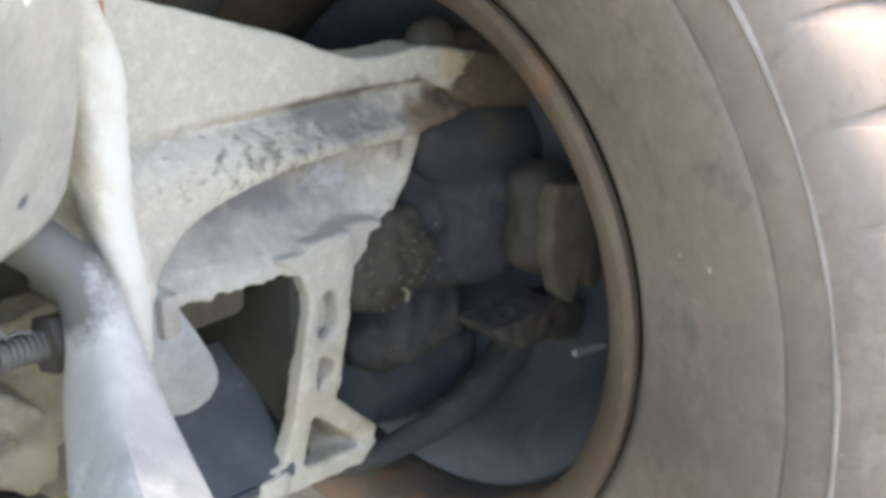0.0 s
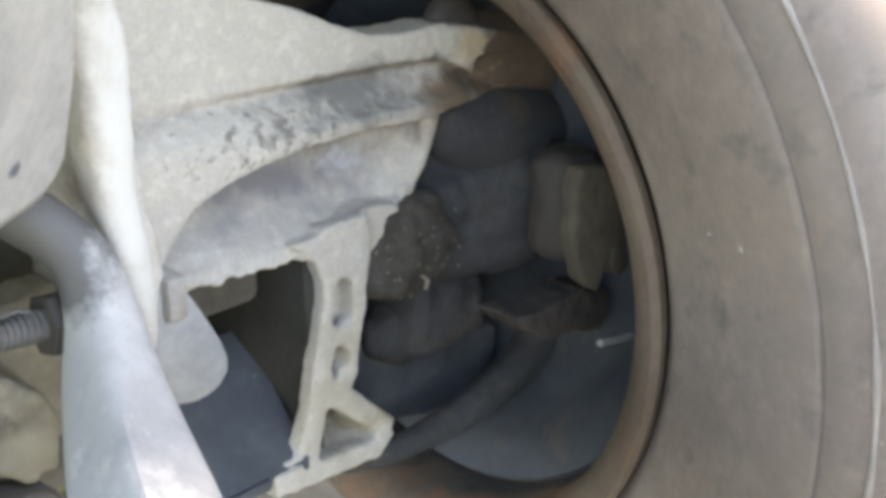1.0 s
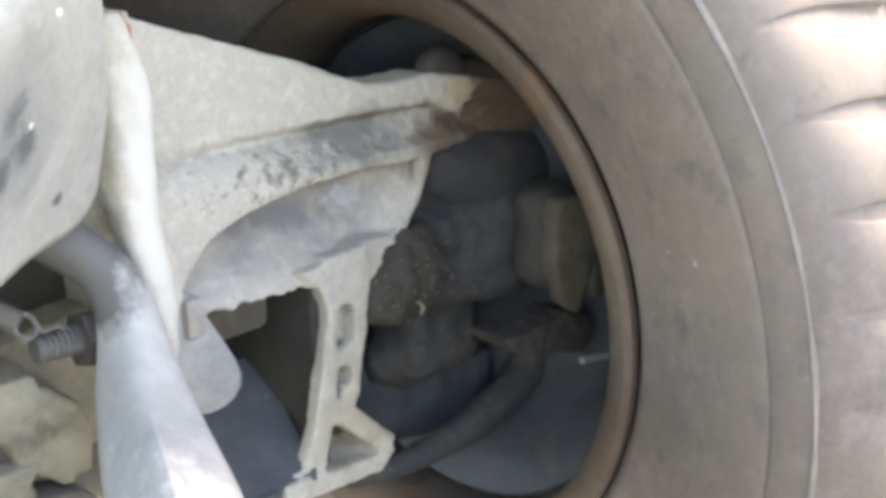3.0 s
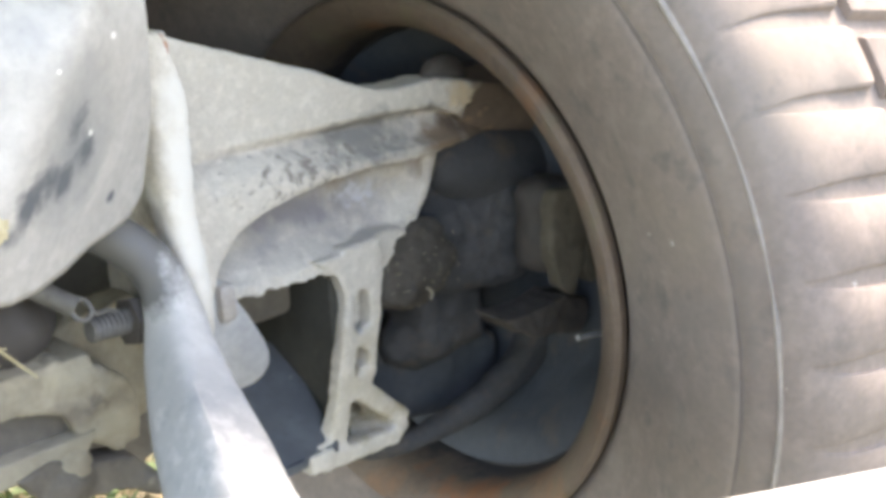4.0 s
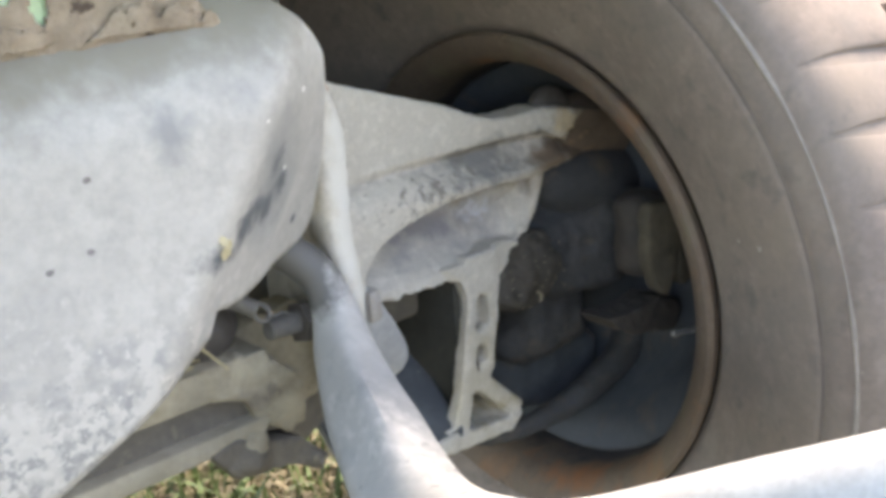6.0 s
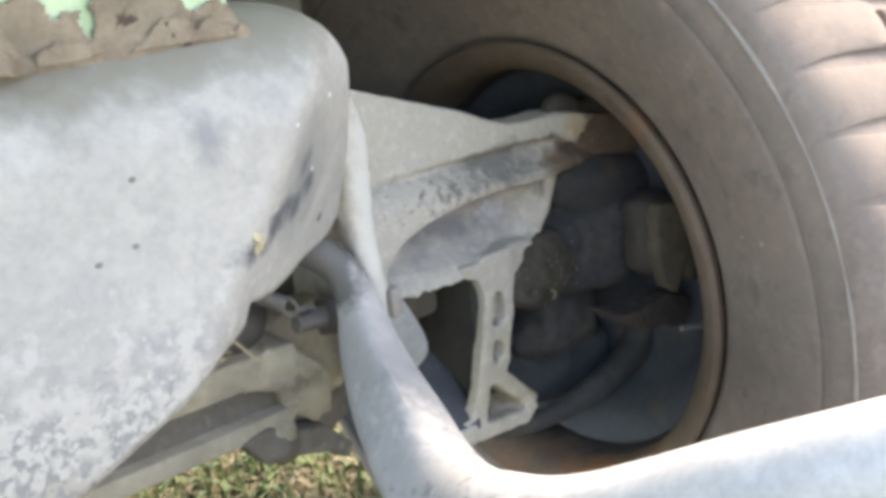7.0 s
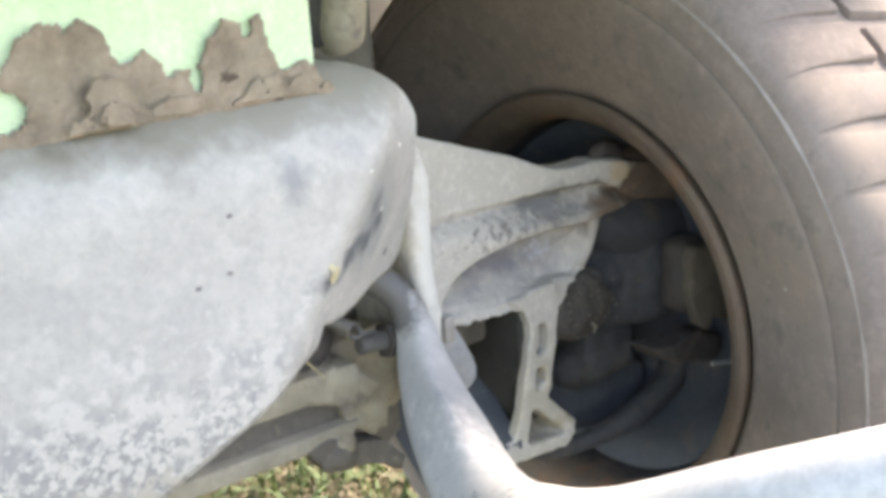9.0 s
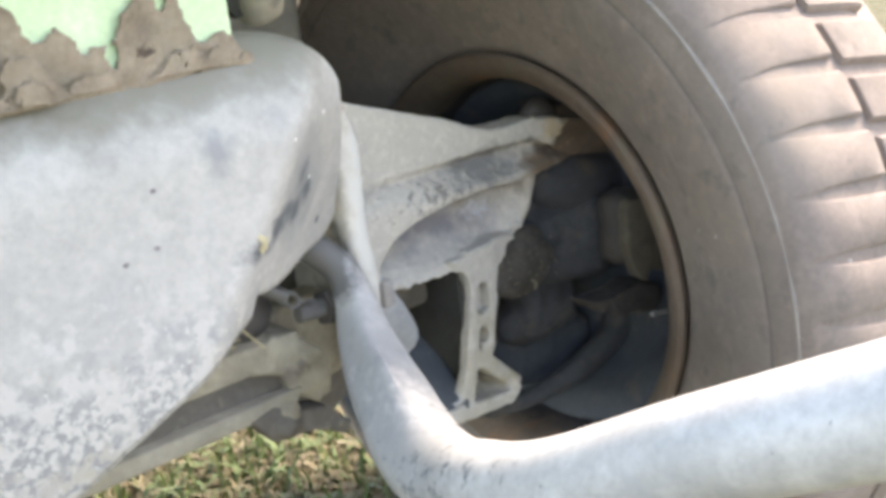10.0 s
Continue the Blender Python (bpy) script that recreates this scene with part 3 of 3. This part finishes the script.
# flange and the outer end
band = spline([(0.579, 0.281, 0.297), (0.566, 0.281, 0.303), (0.55, 0.282, 0.3085), (0.53, 0.283, 0.311), (0.505, 0.2845, 0.3095), (0.47, 0.287, 0.308), (0.44, 0.291, 0.312), (0.415, 0.296, 0.3125), (0.402, 0.299, 0.31), (0.394, 0.302, 0.307)], 5)
turns = [2 * math.pi * k / 20 for k in range(20)]
loft(arm_bm, [[((a + b) / 2 + (b - a) / 2 * math.copysign(abs(math.cos(q)) ** 0.7, math.cos(q)), 0.4955 + 0.0125 * math.copysign(abs(math.sin(q)) ** 0.7, math.sin(q)), z) for q in turns] for z, a, b in band])
prism(arm_bm, [(0.3, 0.573), (0.31, 0.578), (0.314, 0.5), (0.325, 0.425), (0.318, 0.405), (0.304, 0.4), (0.297, 0.48)], 0.5, 0.55)
# rounded rib inside the recess
sweep(arm_bm, [tuple(r) for r in spline([(0.385, 0.588, 0.43, 0.006), (0.42, 0.586, 0.436, 0.013), (0.46, 0.584, 0.436, 0.016), (0.5, 0.576, 0.434, 0.013), (0.535, 0.565, 0.441, 0.006)], 5)], 12)
# broken, flared end
prism(arm_bm, [(0.548, 0.503), (0.566, 0.502), (0.579, 0.495), (0.576, 0.488), (0.58, 0.481), (0.574, 0.474), (0.562, 0.479), (0.548, 0.485)], 0.5345, 0.558)
for k in range(9):
    ball(arm_bm, (0.543 + 0.004 * k, 0.5345 + 0.001 * (k % 3), 0.503 - 0.0032 * k + 0.006 * math.sin(k * 2.1)), (0.004, 0.0025, 0.0035), 6)
# ragged flash along the gusset and under the lip
for k in range(12):
    ball(arm_bm, (0.484 + 0.0042 * k, 0.547, 0.376 + 0.0029 * k + 0.0016 * math.sin(k * 2.7)), (0.0042, 0.004, 0.003 + 0.0012 * math.sin(k * 1.9)), 6)
for k in range(14):
    ball(arm_bm, (0.34 + 0.0075 * k, 0.5365, 0.394 - 0.0004 * k + 0.0012 * math.sin(k * 2.3)), (0.005, 0.003, 0.0012 + 0.0008 * math.sin(k * 3.1)), 6)
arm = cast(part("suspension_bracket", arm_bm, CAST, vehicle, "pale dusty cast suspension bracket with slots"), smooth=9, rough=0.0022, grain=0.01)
part("pivot_shaft", sweep(bmesh.new(), [tuple(r) for r in spline([(0.575, 0.57, 0.48, 0.018), (0.59, 0.568, 0.479, 0.024), (0.62, 0.566, 0.475, 0.029), (0.7, 0.566, 0.462, 0.033)], 5)], 28), SHAFT, vehicle, "rust-brown pivot shaft")

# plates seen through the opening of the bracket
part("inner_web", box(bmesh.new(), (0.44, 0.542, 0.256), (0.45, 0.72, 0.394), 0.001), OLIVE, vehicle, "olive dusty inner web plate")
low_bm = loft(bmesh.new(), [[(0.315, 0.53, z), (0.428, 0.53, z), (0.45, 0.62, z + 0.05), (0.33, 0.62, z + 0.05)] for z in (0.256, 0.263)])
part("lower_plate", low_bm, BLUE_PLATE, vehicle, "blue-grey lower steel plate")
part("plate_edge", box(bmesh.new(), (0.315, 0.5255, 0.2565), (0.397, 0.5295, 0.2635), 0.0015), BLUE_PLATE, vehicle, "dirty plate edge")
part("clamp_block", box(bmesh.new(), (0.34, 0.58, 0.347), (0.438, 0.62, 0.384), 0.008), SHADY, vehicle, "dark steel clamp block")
# unseen plate added to give the dark behind the bracket opening
part("bulkhead", box(bmesh.new(), (-0.4, 0.72, 0.27), (0.455, 0.735, 0.44), 0.004), DARK, vehicle, "unseen dark plate backing the bracket opening")
part("foot_lug", box(bmesh.new(), (0.4, 0.527, 0.246), (0.424, 0.55, 0.262), 0.004), CAST, vehicle, "pale cast foot lug")

# bar: bent galvanised tube in front
bar_rows = [(0.238, 0.53, 0.482, 0.012), (0.256, 0.503, 0.473, 0.0135), (0.2725, 0.485, 0.453, 0.0135), (0.274, 0.471, 0.43, 0.016), (0.263, 0.446, 0.402, 0.022), (0.2455, 0.399, 0.374, 0.029), (0.218, 0.32, 0.355, 0.032), (0.199, 0.209, 0.385, 0.03), (0.219, 0.093, 0.442, 0.03), (0.255, -0.01, 0.486, 0.033), (0.3, -0.14, 0.544, 0.034)]
bar_line = [tuple(r) for r in spline(bar_rows, 14)]
bar_bm = sweep(bmesh.new(), bar_line, 36)
# the tube is creased along the outside of its bend
crest = Vector((-0.3, -0.34, 0.89)).normalized()
bar_bm.verts.ensure_lookup_table()
for k, v in enumerate(bar_bm.verts):
    x, y, z, r = bar_line[k // 36]
    out = (v.co - Vector((x, y, z))).normalized()
    run = max(0.0, min(1.0, 2.4 - 2.4 * abs(y - 0.375) / 0.12))
    turn = math.acos(max(-1.0, min(1.0, out.dot(crest))))
    peak, side = 1.17, radians(74)
    if turn < side:
        flat = peak * math.sin(side) / (peak * math.sin(turn) + math.sin(side - turn))
        v.co += out * r * run * (flat - 1)
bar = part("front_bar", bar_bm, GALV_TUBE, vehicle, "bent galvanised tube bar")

# tab behind the flange and its bolt
tab_bm = prism(bmesh.new(), [(0.3, 0.43), (0.327, 0.424), (0.337, 0.409), (0.347, 0.391), (0.355, 0.375), (0.3585, 0.366), (0.358, 0.358), (0.353, 0.3515), (0.345, 0.348), (0.336, 0.3475), (0.32, 0.352), (0.295, 0.36)], 0.503, 0.511, 0.0015)
tab = part("tab", tab_bm, GREY_PLATE, vehicle, "grey rounded steel tab")
part("bolt_head", box(bmesh.new(), (0.323, 0.497, 0.396), (0.3355, 0.52, 0.421), 0.0045), RUSTY_BOLT, vehicle, "rusty bolt head")

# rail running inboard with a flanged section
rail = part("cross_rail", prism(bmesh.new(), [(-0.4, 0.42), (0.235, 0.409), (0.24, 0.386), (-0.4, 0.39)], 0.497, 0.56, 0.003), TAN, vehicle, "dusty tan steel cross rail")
# web between the flanges coloured dark to stand for its shade
part("rail_web", prism(bmesh.new(), [(-0.4, 0.39), (0.24, 0.387), (0.24, 0.362), (-0.4, 0.366)], 0.507, 0.55), SHADY, rail, "dirty rail web toned dark for shade")
part("lower_flange", prism(bmesh.new(), [(-0.4, 0.367), (0.232, 0.364), (0.222, 0.349), (-0.4, 0.35)], 0.494, 0.56, 0.003), PALE_DUST, rail, "pale dusty rail flange")
lump_bm = bmesh.new()
prism(lump_bm, [(0.18, 0.411), (0.205, 0.408), (0.215, 0.412), (0.225, 0.405), (0.242, 0.399), (0.254, 0.388), (0.261, 0.374), (0.258, 0.348), (0.246, 0.343), (0.234, 0.35), (0.224, 0.36), (0.213, 0.378), (0.18, 0.389)], 0.4965, 0.54)
ball(lump_bm, (0.214, 0.5, 0.345), (0.012, 0.012, 0.018))
prism(lump_bm, [(0.23, 0.412), (0.285, 0.42), (0.305, 0.4), (0.3, 0.345), (0.27, 0.335), (0.23, 0.355)], 0.535, 0.56)
cast(part("rail_end", lump_bm, TAN, vehicle, "dust-caked rail end casting"), 0.002, 5, 0.007, 0.014)
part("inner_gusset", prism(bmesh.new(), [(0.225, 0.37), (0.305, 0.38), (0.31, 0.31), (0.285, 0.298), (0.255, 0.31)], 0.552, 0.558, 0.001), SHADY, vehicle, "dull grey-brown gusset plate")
fork_bm = bmesh.new()
prism(fork_bm, [(0.18, 0.352), (0.2, 0.357), (0.225, 0.346), (0.248, 0.341), (0.262, 0.326), (0.258, 0.317), (0.23, 0.324), (0.197, 0.328)], 0.492, 0.515)
rod(fork_bm, (0.25, 0.5, 0.325), (0.262, 0.485, 0.318), 0.007)
ball(fork_bm, (0.21, 0.495, 0.338), (0.014, 0.01, 0.012))
cast(part("fork_bracket", fork_bm, SHADY, vehicle, "dull brown fork bracket"), 0.002, 5, 0.003, 0.009)

# stud, nut, pin and wire clip beside the bar
stud_bm = rod(bmesh.new(), (0.232, 0.488, 0.425), (0.262, 0.488, 0.422), 0.0065)
for k in range(9):
    rod(stud_bm, (0.2335 + k * 0.003, 0.488, 0.425), (0.236 + k * 0.003, 0.488, 0.4248), 0.0072, 0.0064, 14)
part("threaded_stud", stud_bm, BOLT, vehicle, "threaded steel stud")
part("nut", rod(bmesh.new(), (0.255, 0.488, 0.423), (0.276, 0.488, 0.421), 0.0145, None, 6), BROWN, vehicle, "brown hexagon nut")
part("pivot_pin", rod(bmesh.new(), (0.205, 0.515, 0.458), (0.229, 0.494, 0.4385), 0.0062, None, 16), BOLT, vehicle, "dull steel pivot pin")
wire = [(0.231 + 0.0055 * math.cos(a), 0.492 + 0.003 * math.sin(a), 0.437 + 0.0055 * math.sin(a), 0.0014) for a in (k * 0.55 for k in range(14))]
wire += [(0.238, 0.489, 0.4325, 0.0014), (0.244, 0.488, 0.434, 0.0014), (0.25, 0.488, 0.431, 0.0014), (0.252, 0.488, 0.425, 0.0014)]
part("wire_clip", sweep(bmesh.new(), wire, 8), BOLT, vehicle, "bent wire clip")
house_bm = ball(bmesh.new(), (0.2, 0.535, 0.425), (0.034, 0.03, 0.026))
box(house_bm, (0.0, 0.53, 0.4), (0.2, 0.58, 0.45), 0.01)
cast(part("joint_housing", house_bm, BROWN, vehicle, "dark brown joint housing"), 0.003, 6, 0.006, 0.02)
part("mud_ledge", ball(bmesh.new(), (0.15, 0.54, 0.418), (0.07, 0.035, 0.013)), SHADY, vehicle, "caked mud ledge")

# body panel with its rusted lower edge
body_bm = bmesh.new()
box(body_bm, (-0.4, 0.4095, 0.642), (0.168, 0.418, 1.0), 0.002)
body = part("body_panel", body_bm, GREEN, vehicle, "light green painted body panel")
# unseen bulk behind the panel, added to keep sky light off the tyre
part("body_shell", box(bmesh.new(), (-0.4, 0.42, 0.66), (0.15, 1.4, 1.0), 0.01), GREEN, vehicle, "unseen green body bulk added to block sky light")


# height of the rusted part along the panel, and patches of paint left in it
CROWN_X = (-0.12, -0.06, -0.031, -0.021, -0.005, 0.006, 0.015, 0.026, 0.036, 0.053, 0.064, 0.08, 0.087, 0.093, 0.105, 0.13, 0.134, 0.142, 0.16, 0.174, 0.18)
CROWN_Z = (0.66, 0.655, 0.675, 0.69, 0.7, 0.695, 0.7, 0.695, 0.672, 0.677, 0.664, 0.659, 0.666, 0.679, 0.686, 0.687, 0.664, 0.652, 0.657, 0.642, 0.635)
BARE = ((0.083, 0.656, 0.004, 0.007), (0.119, 0.681, 0.004, 0.006), (-0.036, 0.655, 0.018, 0.013))


def rust_layer(name, x0, x1, z0, z1, reach, y, seed, label, thick=0.0014, cell=0.0013):
    """A thin ragged crust: a fine sheet from which the cells beyond an uneven line are missing."""
    bm = bmesh.new()
    cols, rows = int((x1 - x0) / cell), int((z1 - z0) / cell)

    def keep(x, z):
        far = noise.fractal(Vector((x * 60, z * 60, seed)), 0.9, 2.0, 5)
        fine = noise.noise(Vector((x * 190, z * 190, seed)))
        rag = 0.006 * far + 0.0018 * fine
        if reach > 0.03:
            crown = float(np.interp(x, CROWN_X, CROWN_Z))
            bare = any(((x - cx) / rx) ** 2 + ((z - cz) / rz) ** 2 < 1 + 90 * rag for cx, cz, rx, rz in BARE)
            return z < crown + rag and not bare
        ends = min(1.0, (x1 - x) / 0.02, (x - x0) / 0.02)
        return z < z0 + reach * ends + 1.5 * rag

    have = {}
    for i in range(cols):
        for j in range(rows):
            x, z = x0 + i * cell, z0 + j * cell
            if keep(x, z):
                quad = []
                for a, b in ((i, j), (i + 1, j), (i + 1, j + 1), (i, j + 1)):
                    if (a, b) not in have:
                        p = Vector((x0 + a * cell, 0, z0 + b * cell))
                        n = noise.noise_vector(p * 300 + Vector((seed, 0, 0))) * 0.0009
                        bulge = 0.0016 * noise.fractal(p * 45 + Vector((0, seed, 0)), 0.8, 2.0, 4)
                        have[a, b] = bm.verts.new((p.x + n.x, y - abs(bulge) - 0.0005, p.z + n.z + 0.002 * noise.noise(Vector((p.x * 40, seed, 9)))))
                    quad.append(have[a, b])
                bm.faces.new(quad)
    ob = part(name, bm, RUST, body, label, 25)
    gauge = ob.modifiers.new("gauge", "SOLIDIFY")
    gauge.thickness, gauge.offset = thick, 1
    return ob


rust_layer("rust_crust", -0.11, 0.179, 0.6345, 0.712, 0.04, 0.4065, 3.3, "flaking brown rust crust")
rust_layer("rust_flake", 0.0, 0.05, 0.6375, 0.672, 0.028, 0.3985, 8.1, "lifted rust flake", 0.002)
rust_layer("rust_flake", 0.012, 0.046, 0.6385, 0.66, 0.016, 0.3955, 2.4, "lifted rust flake", 0.0015)
rust_layer("rust_flake", 0.052, 0.086, 0.6395, 0.66, 0.014, 0.4035, 1.3, "lifted rust flake", 0.0012)
rust_layer("rust_flake", 0.1, 0.172, 0.6375, 0.66, 0.012, 0.404, 5.7, "lifted rust flake", 0.0015)

# rubber stop and bracket beside the panel
stop_bm = sweep(bmesh.new(), [tuple(r) for r in spline([(0.223, 0.465, 0.65, 0.006), (0.223, 0.465, 0.654, 0.013), (0.225, 0.466, 0.664, 0.018), (0.23, 0.468, 0.695, 0.019), (0.236, 0.47, 0.76, 0.019)], 6)], 24)
part("rubber_stop", stop_bm, TAN, vehicle, "tan dusty rubber stop")
part("stop_bracket", prism(bmesh.new(), [(0.188, 0.69), (0.198, 0.664), (0.206, 0.656), (0.218, 0.66), (0.222, 0.7), (0.2, 0.76)], 0.462, 0.474, 0.002), OLIVE, vehicle, "olive brown stop bracket")

def cast_block():
    return box(bmesh.new(), (0.592, 0.472, 0.352), (0.635, 0.51, 0.424), 0.012)


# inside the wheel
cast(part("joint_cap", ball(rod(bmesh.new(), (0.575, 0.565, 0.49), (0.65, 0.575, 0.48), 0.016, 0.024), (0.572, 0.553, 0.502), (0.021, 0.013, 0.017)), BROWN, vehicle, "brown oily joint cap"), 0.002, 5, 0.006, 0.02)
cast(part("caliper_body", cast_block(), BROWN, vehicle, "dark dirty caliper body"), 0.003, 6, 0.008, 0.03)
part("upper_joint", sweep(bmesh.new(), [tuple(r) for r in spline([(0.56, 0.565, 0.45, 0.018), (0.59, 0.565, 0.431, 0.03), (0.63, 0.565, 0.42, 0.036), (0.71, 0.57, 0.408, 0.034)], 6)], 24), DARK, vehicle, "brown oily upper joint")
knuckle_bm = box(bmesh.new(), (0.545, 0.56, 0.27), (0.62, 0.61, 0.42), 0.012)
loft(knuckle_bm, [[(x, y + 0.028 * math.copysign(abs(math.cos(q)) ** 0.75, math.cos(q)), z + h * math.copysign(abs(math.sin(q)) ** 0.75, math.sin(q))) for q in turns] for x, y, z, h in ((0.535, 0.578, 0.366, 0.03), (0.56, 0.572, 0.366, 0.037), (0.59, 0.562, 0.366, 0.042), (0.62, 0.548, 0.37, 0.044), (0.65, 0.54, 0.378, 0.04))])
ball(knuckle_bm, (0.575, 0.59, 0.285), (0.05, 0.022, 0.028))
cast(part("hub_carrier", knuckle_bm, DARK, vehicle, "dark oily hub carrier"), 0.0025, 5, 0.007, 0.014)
mud_bm = ball(bmesh.new(), (0.527, 0.552, 0.368), (0.043, 0.02, 0.036))
ball(mud_bm, (0.51, 0.548, 0.352), (0.024, 0.016, 0.016))
for v in mud_bm.verts:
    v.co += Vector((1, -1, 1)) * 0.004 * noise.noise(v.co * 90)
cast(part("mud_crust", mud_bm, MUD, vehicle, "crusted mud and straw"), 0.0022, 2, 0.008, 0.012)
cal_bm = prism(bmesh.new(), [(0.577, 0.43), (0.599, 0.427), (0.61, 0.403), (0.603, 0.365), (0.594, 0.345), (0.582, 0.355), (0.573, 0.385), (0.575, 0.41)], 0.442, 0.455)
for v in cal_bm.verts:
    v.co.y += 0.22 * (0.612 - v.co.x)
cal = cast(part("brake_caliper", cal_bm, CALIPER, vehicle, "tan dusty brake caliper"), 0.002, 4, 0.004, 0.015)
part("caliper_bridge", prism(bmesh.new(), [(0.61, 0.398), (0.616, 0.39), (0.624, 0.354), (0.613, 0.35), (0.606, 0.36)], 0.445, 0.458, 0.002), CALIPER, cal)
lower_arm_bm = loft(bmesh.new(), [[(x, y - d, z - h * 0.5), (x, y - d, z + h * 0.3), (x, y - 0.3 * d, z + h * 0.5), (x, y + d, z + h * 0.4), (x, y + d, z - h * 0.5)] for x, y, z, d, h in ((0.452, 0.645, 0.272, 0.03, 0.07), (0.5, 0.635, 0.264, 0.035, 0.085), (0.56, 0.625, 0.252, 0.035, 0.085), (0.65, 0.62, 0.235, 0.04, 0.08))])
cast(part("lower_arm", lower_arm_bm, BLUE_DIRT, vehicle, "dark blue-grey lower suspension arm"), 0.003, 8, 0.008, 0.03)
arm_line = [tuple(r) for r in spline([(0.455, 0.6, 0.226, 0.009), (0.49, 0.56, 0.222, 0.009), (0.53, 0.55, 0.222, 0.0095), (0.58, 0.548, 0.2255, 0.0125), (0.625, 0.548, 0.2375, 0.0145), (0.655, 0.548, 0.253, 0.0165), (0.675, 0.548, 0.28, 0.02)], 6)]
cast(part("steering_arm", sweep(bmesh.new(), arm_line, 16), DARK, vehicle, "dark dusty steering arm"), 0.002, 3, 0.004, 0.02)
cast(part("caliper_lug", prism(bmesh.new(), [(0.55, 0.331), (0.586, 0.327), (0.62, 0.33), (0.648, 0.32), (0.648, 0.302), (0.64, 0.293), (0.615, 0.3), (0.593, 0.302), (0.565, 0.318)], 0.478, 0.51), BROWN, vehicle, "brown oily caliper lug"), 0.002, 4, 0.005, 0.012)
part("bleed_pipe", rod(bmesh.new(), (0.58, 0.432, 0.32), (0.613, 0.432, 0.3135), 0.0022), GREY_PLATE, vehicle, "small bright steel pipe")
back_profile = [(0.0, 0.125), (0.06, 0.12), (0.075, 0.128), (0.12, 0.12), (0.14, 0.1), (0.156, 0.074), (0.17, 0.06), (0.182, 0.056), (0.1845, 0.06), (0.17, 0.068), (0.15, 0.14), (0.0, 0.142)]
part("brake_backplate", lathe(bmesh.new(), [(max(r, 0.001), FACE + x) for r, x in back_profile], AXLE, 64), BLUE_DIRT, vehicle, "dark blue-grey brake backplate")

# unseen cover added above the view, keeps sun off plate and tyre
cover_bm = bmesh.new()
arch = [[(-0.42, y, z), (0.735, y, z), (0.748, y, z - 0.012), (0.75, y, z - 0.045), (0.746, y, z - 0.045), (0.743, y, z - 0.012), (0.733, y, z - 0.006), (-0.42, y, z - 0.006)] for y, z in ((0.285, 0.8), (0.4, 0.815), (0.65, 0.83), (0.85, 0.83), (1.05, 0.815), (1.25, 0.76))]
part("front_wing", loft(cover_bm, arch), GREEN, vehicle, "unseen green cover added to shade wheel and plate")
# hidden wall added behind the bracket to shade the tyre, and the wing lining
wall_bm = bmesh.new()
loft(wall_bm, [[(0.152, 0.61, z), (0.35, 0.61, z), (0.36, 0.62, z), (0.41, 0.75, z), (0.44, 0.84, z), (0.462, 0.95, z), (0.468, 1.25, z), (0.152, 1.25, z)] for z in (0.3, 0.46, 0.8)])
part("body_side", wall_bm, WING, vehicle, "hidden grey-brown wall added to shade the tyre")
part("inner_wing", box(bmesh.new(), (0.47, 1.0, 0.3), (0.73, 1.015, 0.8), 0.004), WING, vehicle, "dark dirty inner wing")

# ---- loose straw ----
rng = random.Random(12)
straw_bm = bmesh.new()
rod(straw_bm, (0.179, 0.4905, 0.434), (0.199, 0.4885, 0.4095), 0.0011, 0.0008, 6)
rod(straw_bm, (0.165, 0.493, 0.4175), (0.176, 0.491, 0.418), 0.001, 0.0007, 6)
for k in range(12):
    x, a = rng.uniform(0.15, 0.195), rng.uniform(-0.9, 0.9)
    z, long = rng.uniform(0.419, 0.425), rng.uniform(0.006, 0.014)
    d = Vector((math.cos(a), -0.4 * math.sin(a), -0.4 * abs(math.sin(a)))) * long
    c = Vector((x, rng.uniform(0.495, 0.51), z))
    rod(straw_bm, tuple(c - d), tuple(c + d), 0.0008, 0.0005, 6)
tagged(part("straw", straw_bm, STRAW, None), "dry straw stalks caught on the dusty cross rail", "straw", kind="stuff")
bits_bm = bmesh.new()
for k in range(26):
    p = Vector((rng.uniform(0.495, 0.562), 0.531 + rng.uniform(-0.002, 0.002), rng.uniform(0.34, 0.392)))
    a, long = rng.uniform(0, 3.14), rng.uniform(0.0005, 0.002)
    d = Vector((math.cos(a), 0, math.sin(a))) * long
    rod(bits_bm, tuple(p - d), tuple(p + d), 0.0004, 0.0003, 5)
sweep(bits_bm, [(0.521 + 0.006 * math.sin(a), 0.529, 0.3475 + 0.006 * math.cos(a), 0.001) for a in (0.2 + k * 0.3 for k in range(8))], 6)
tagged(part("chaff", bits_bm, BITS, None), "pale chaff bits stuck on dark crusted mud", "straw", kind="stuff")
leaf_bm = bmesh.new()
for k in range(7):
    a = k * 0.9
    spot = Vector((0.146 + 0.002 * math.cos(a * 2.3), 0.0, 0.5275 + 0.0045 * math.sin(a)))
    y = plate_depth(spot.x, spot.z)
    v = [leaf_bm.verts.new((spot.x + 0.0028 * math.cos(a + b), y - 0.0006 - 0.002 * (b > 2), spot.z + 0.0028 * math.sin(a + b))) for b in (0, 1.2, 2.6, 4.4)]
    leaf_bm.faces.new(v)
tagged(part("leaf_crumb", leaf_bm, STRAW, None), "dry yellow leaf crumb stuck on a galvanised plate", "leaf")
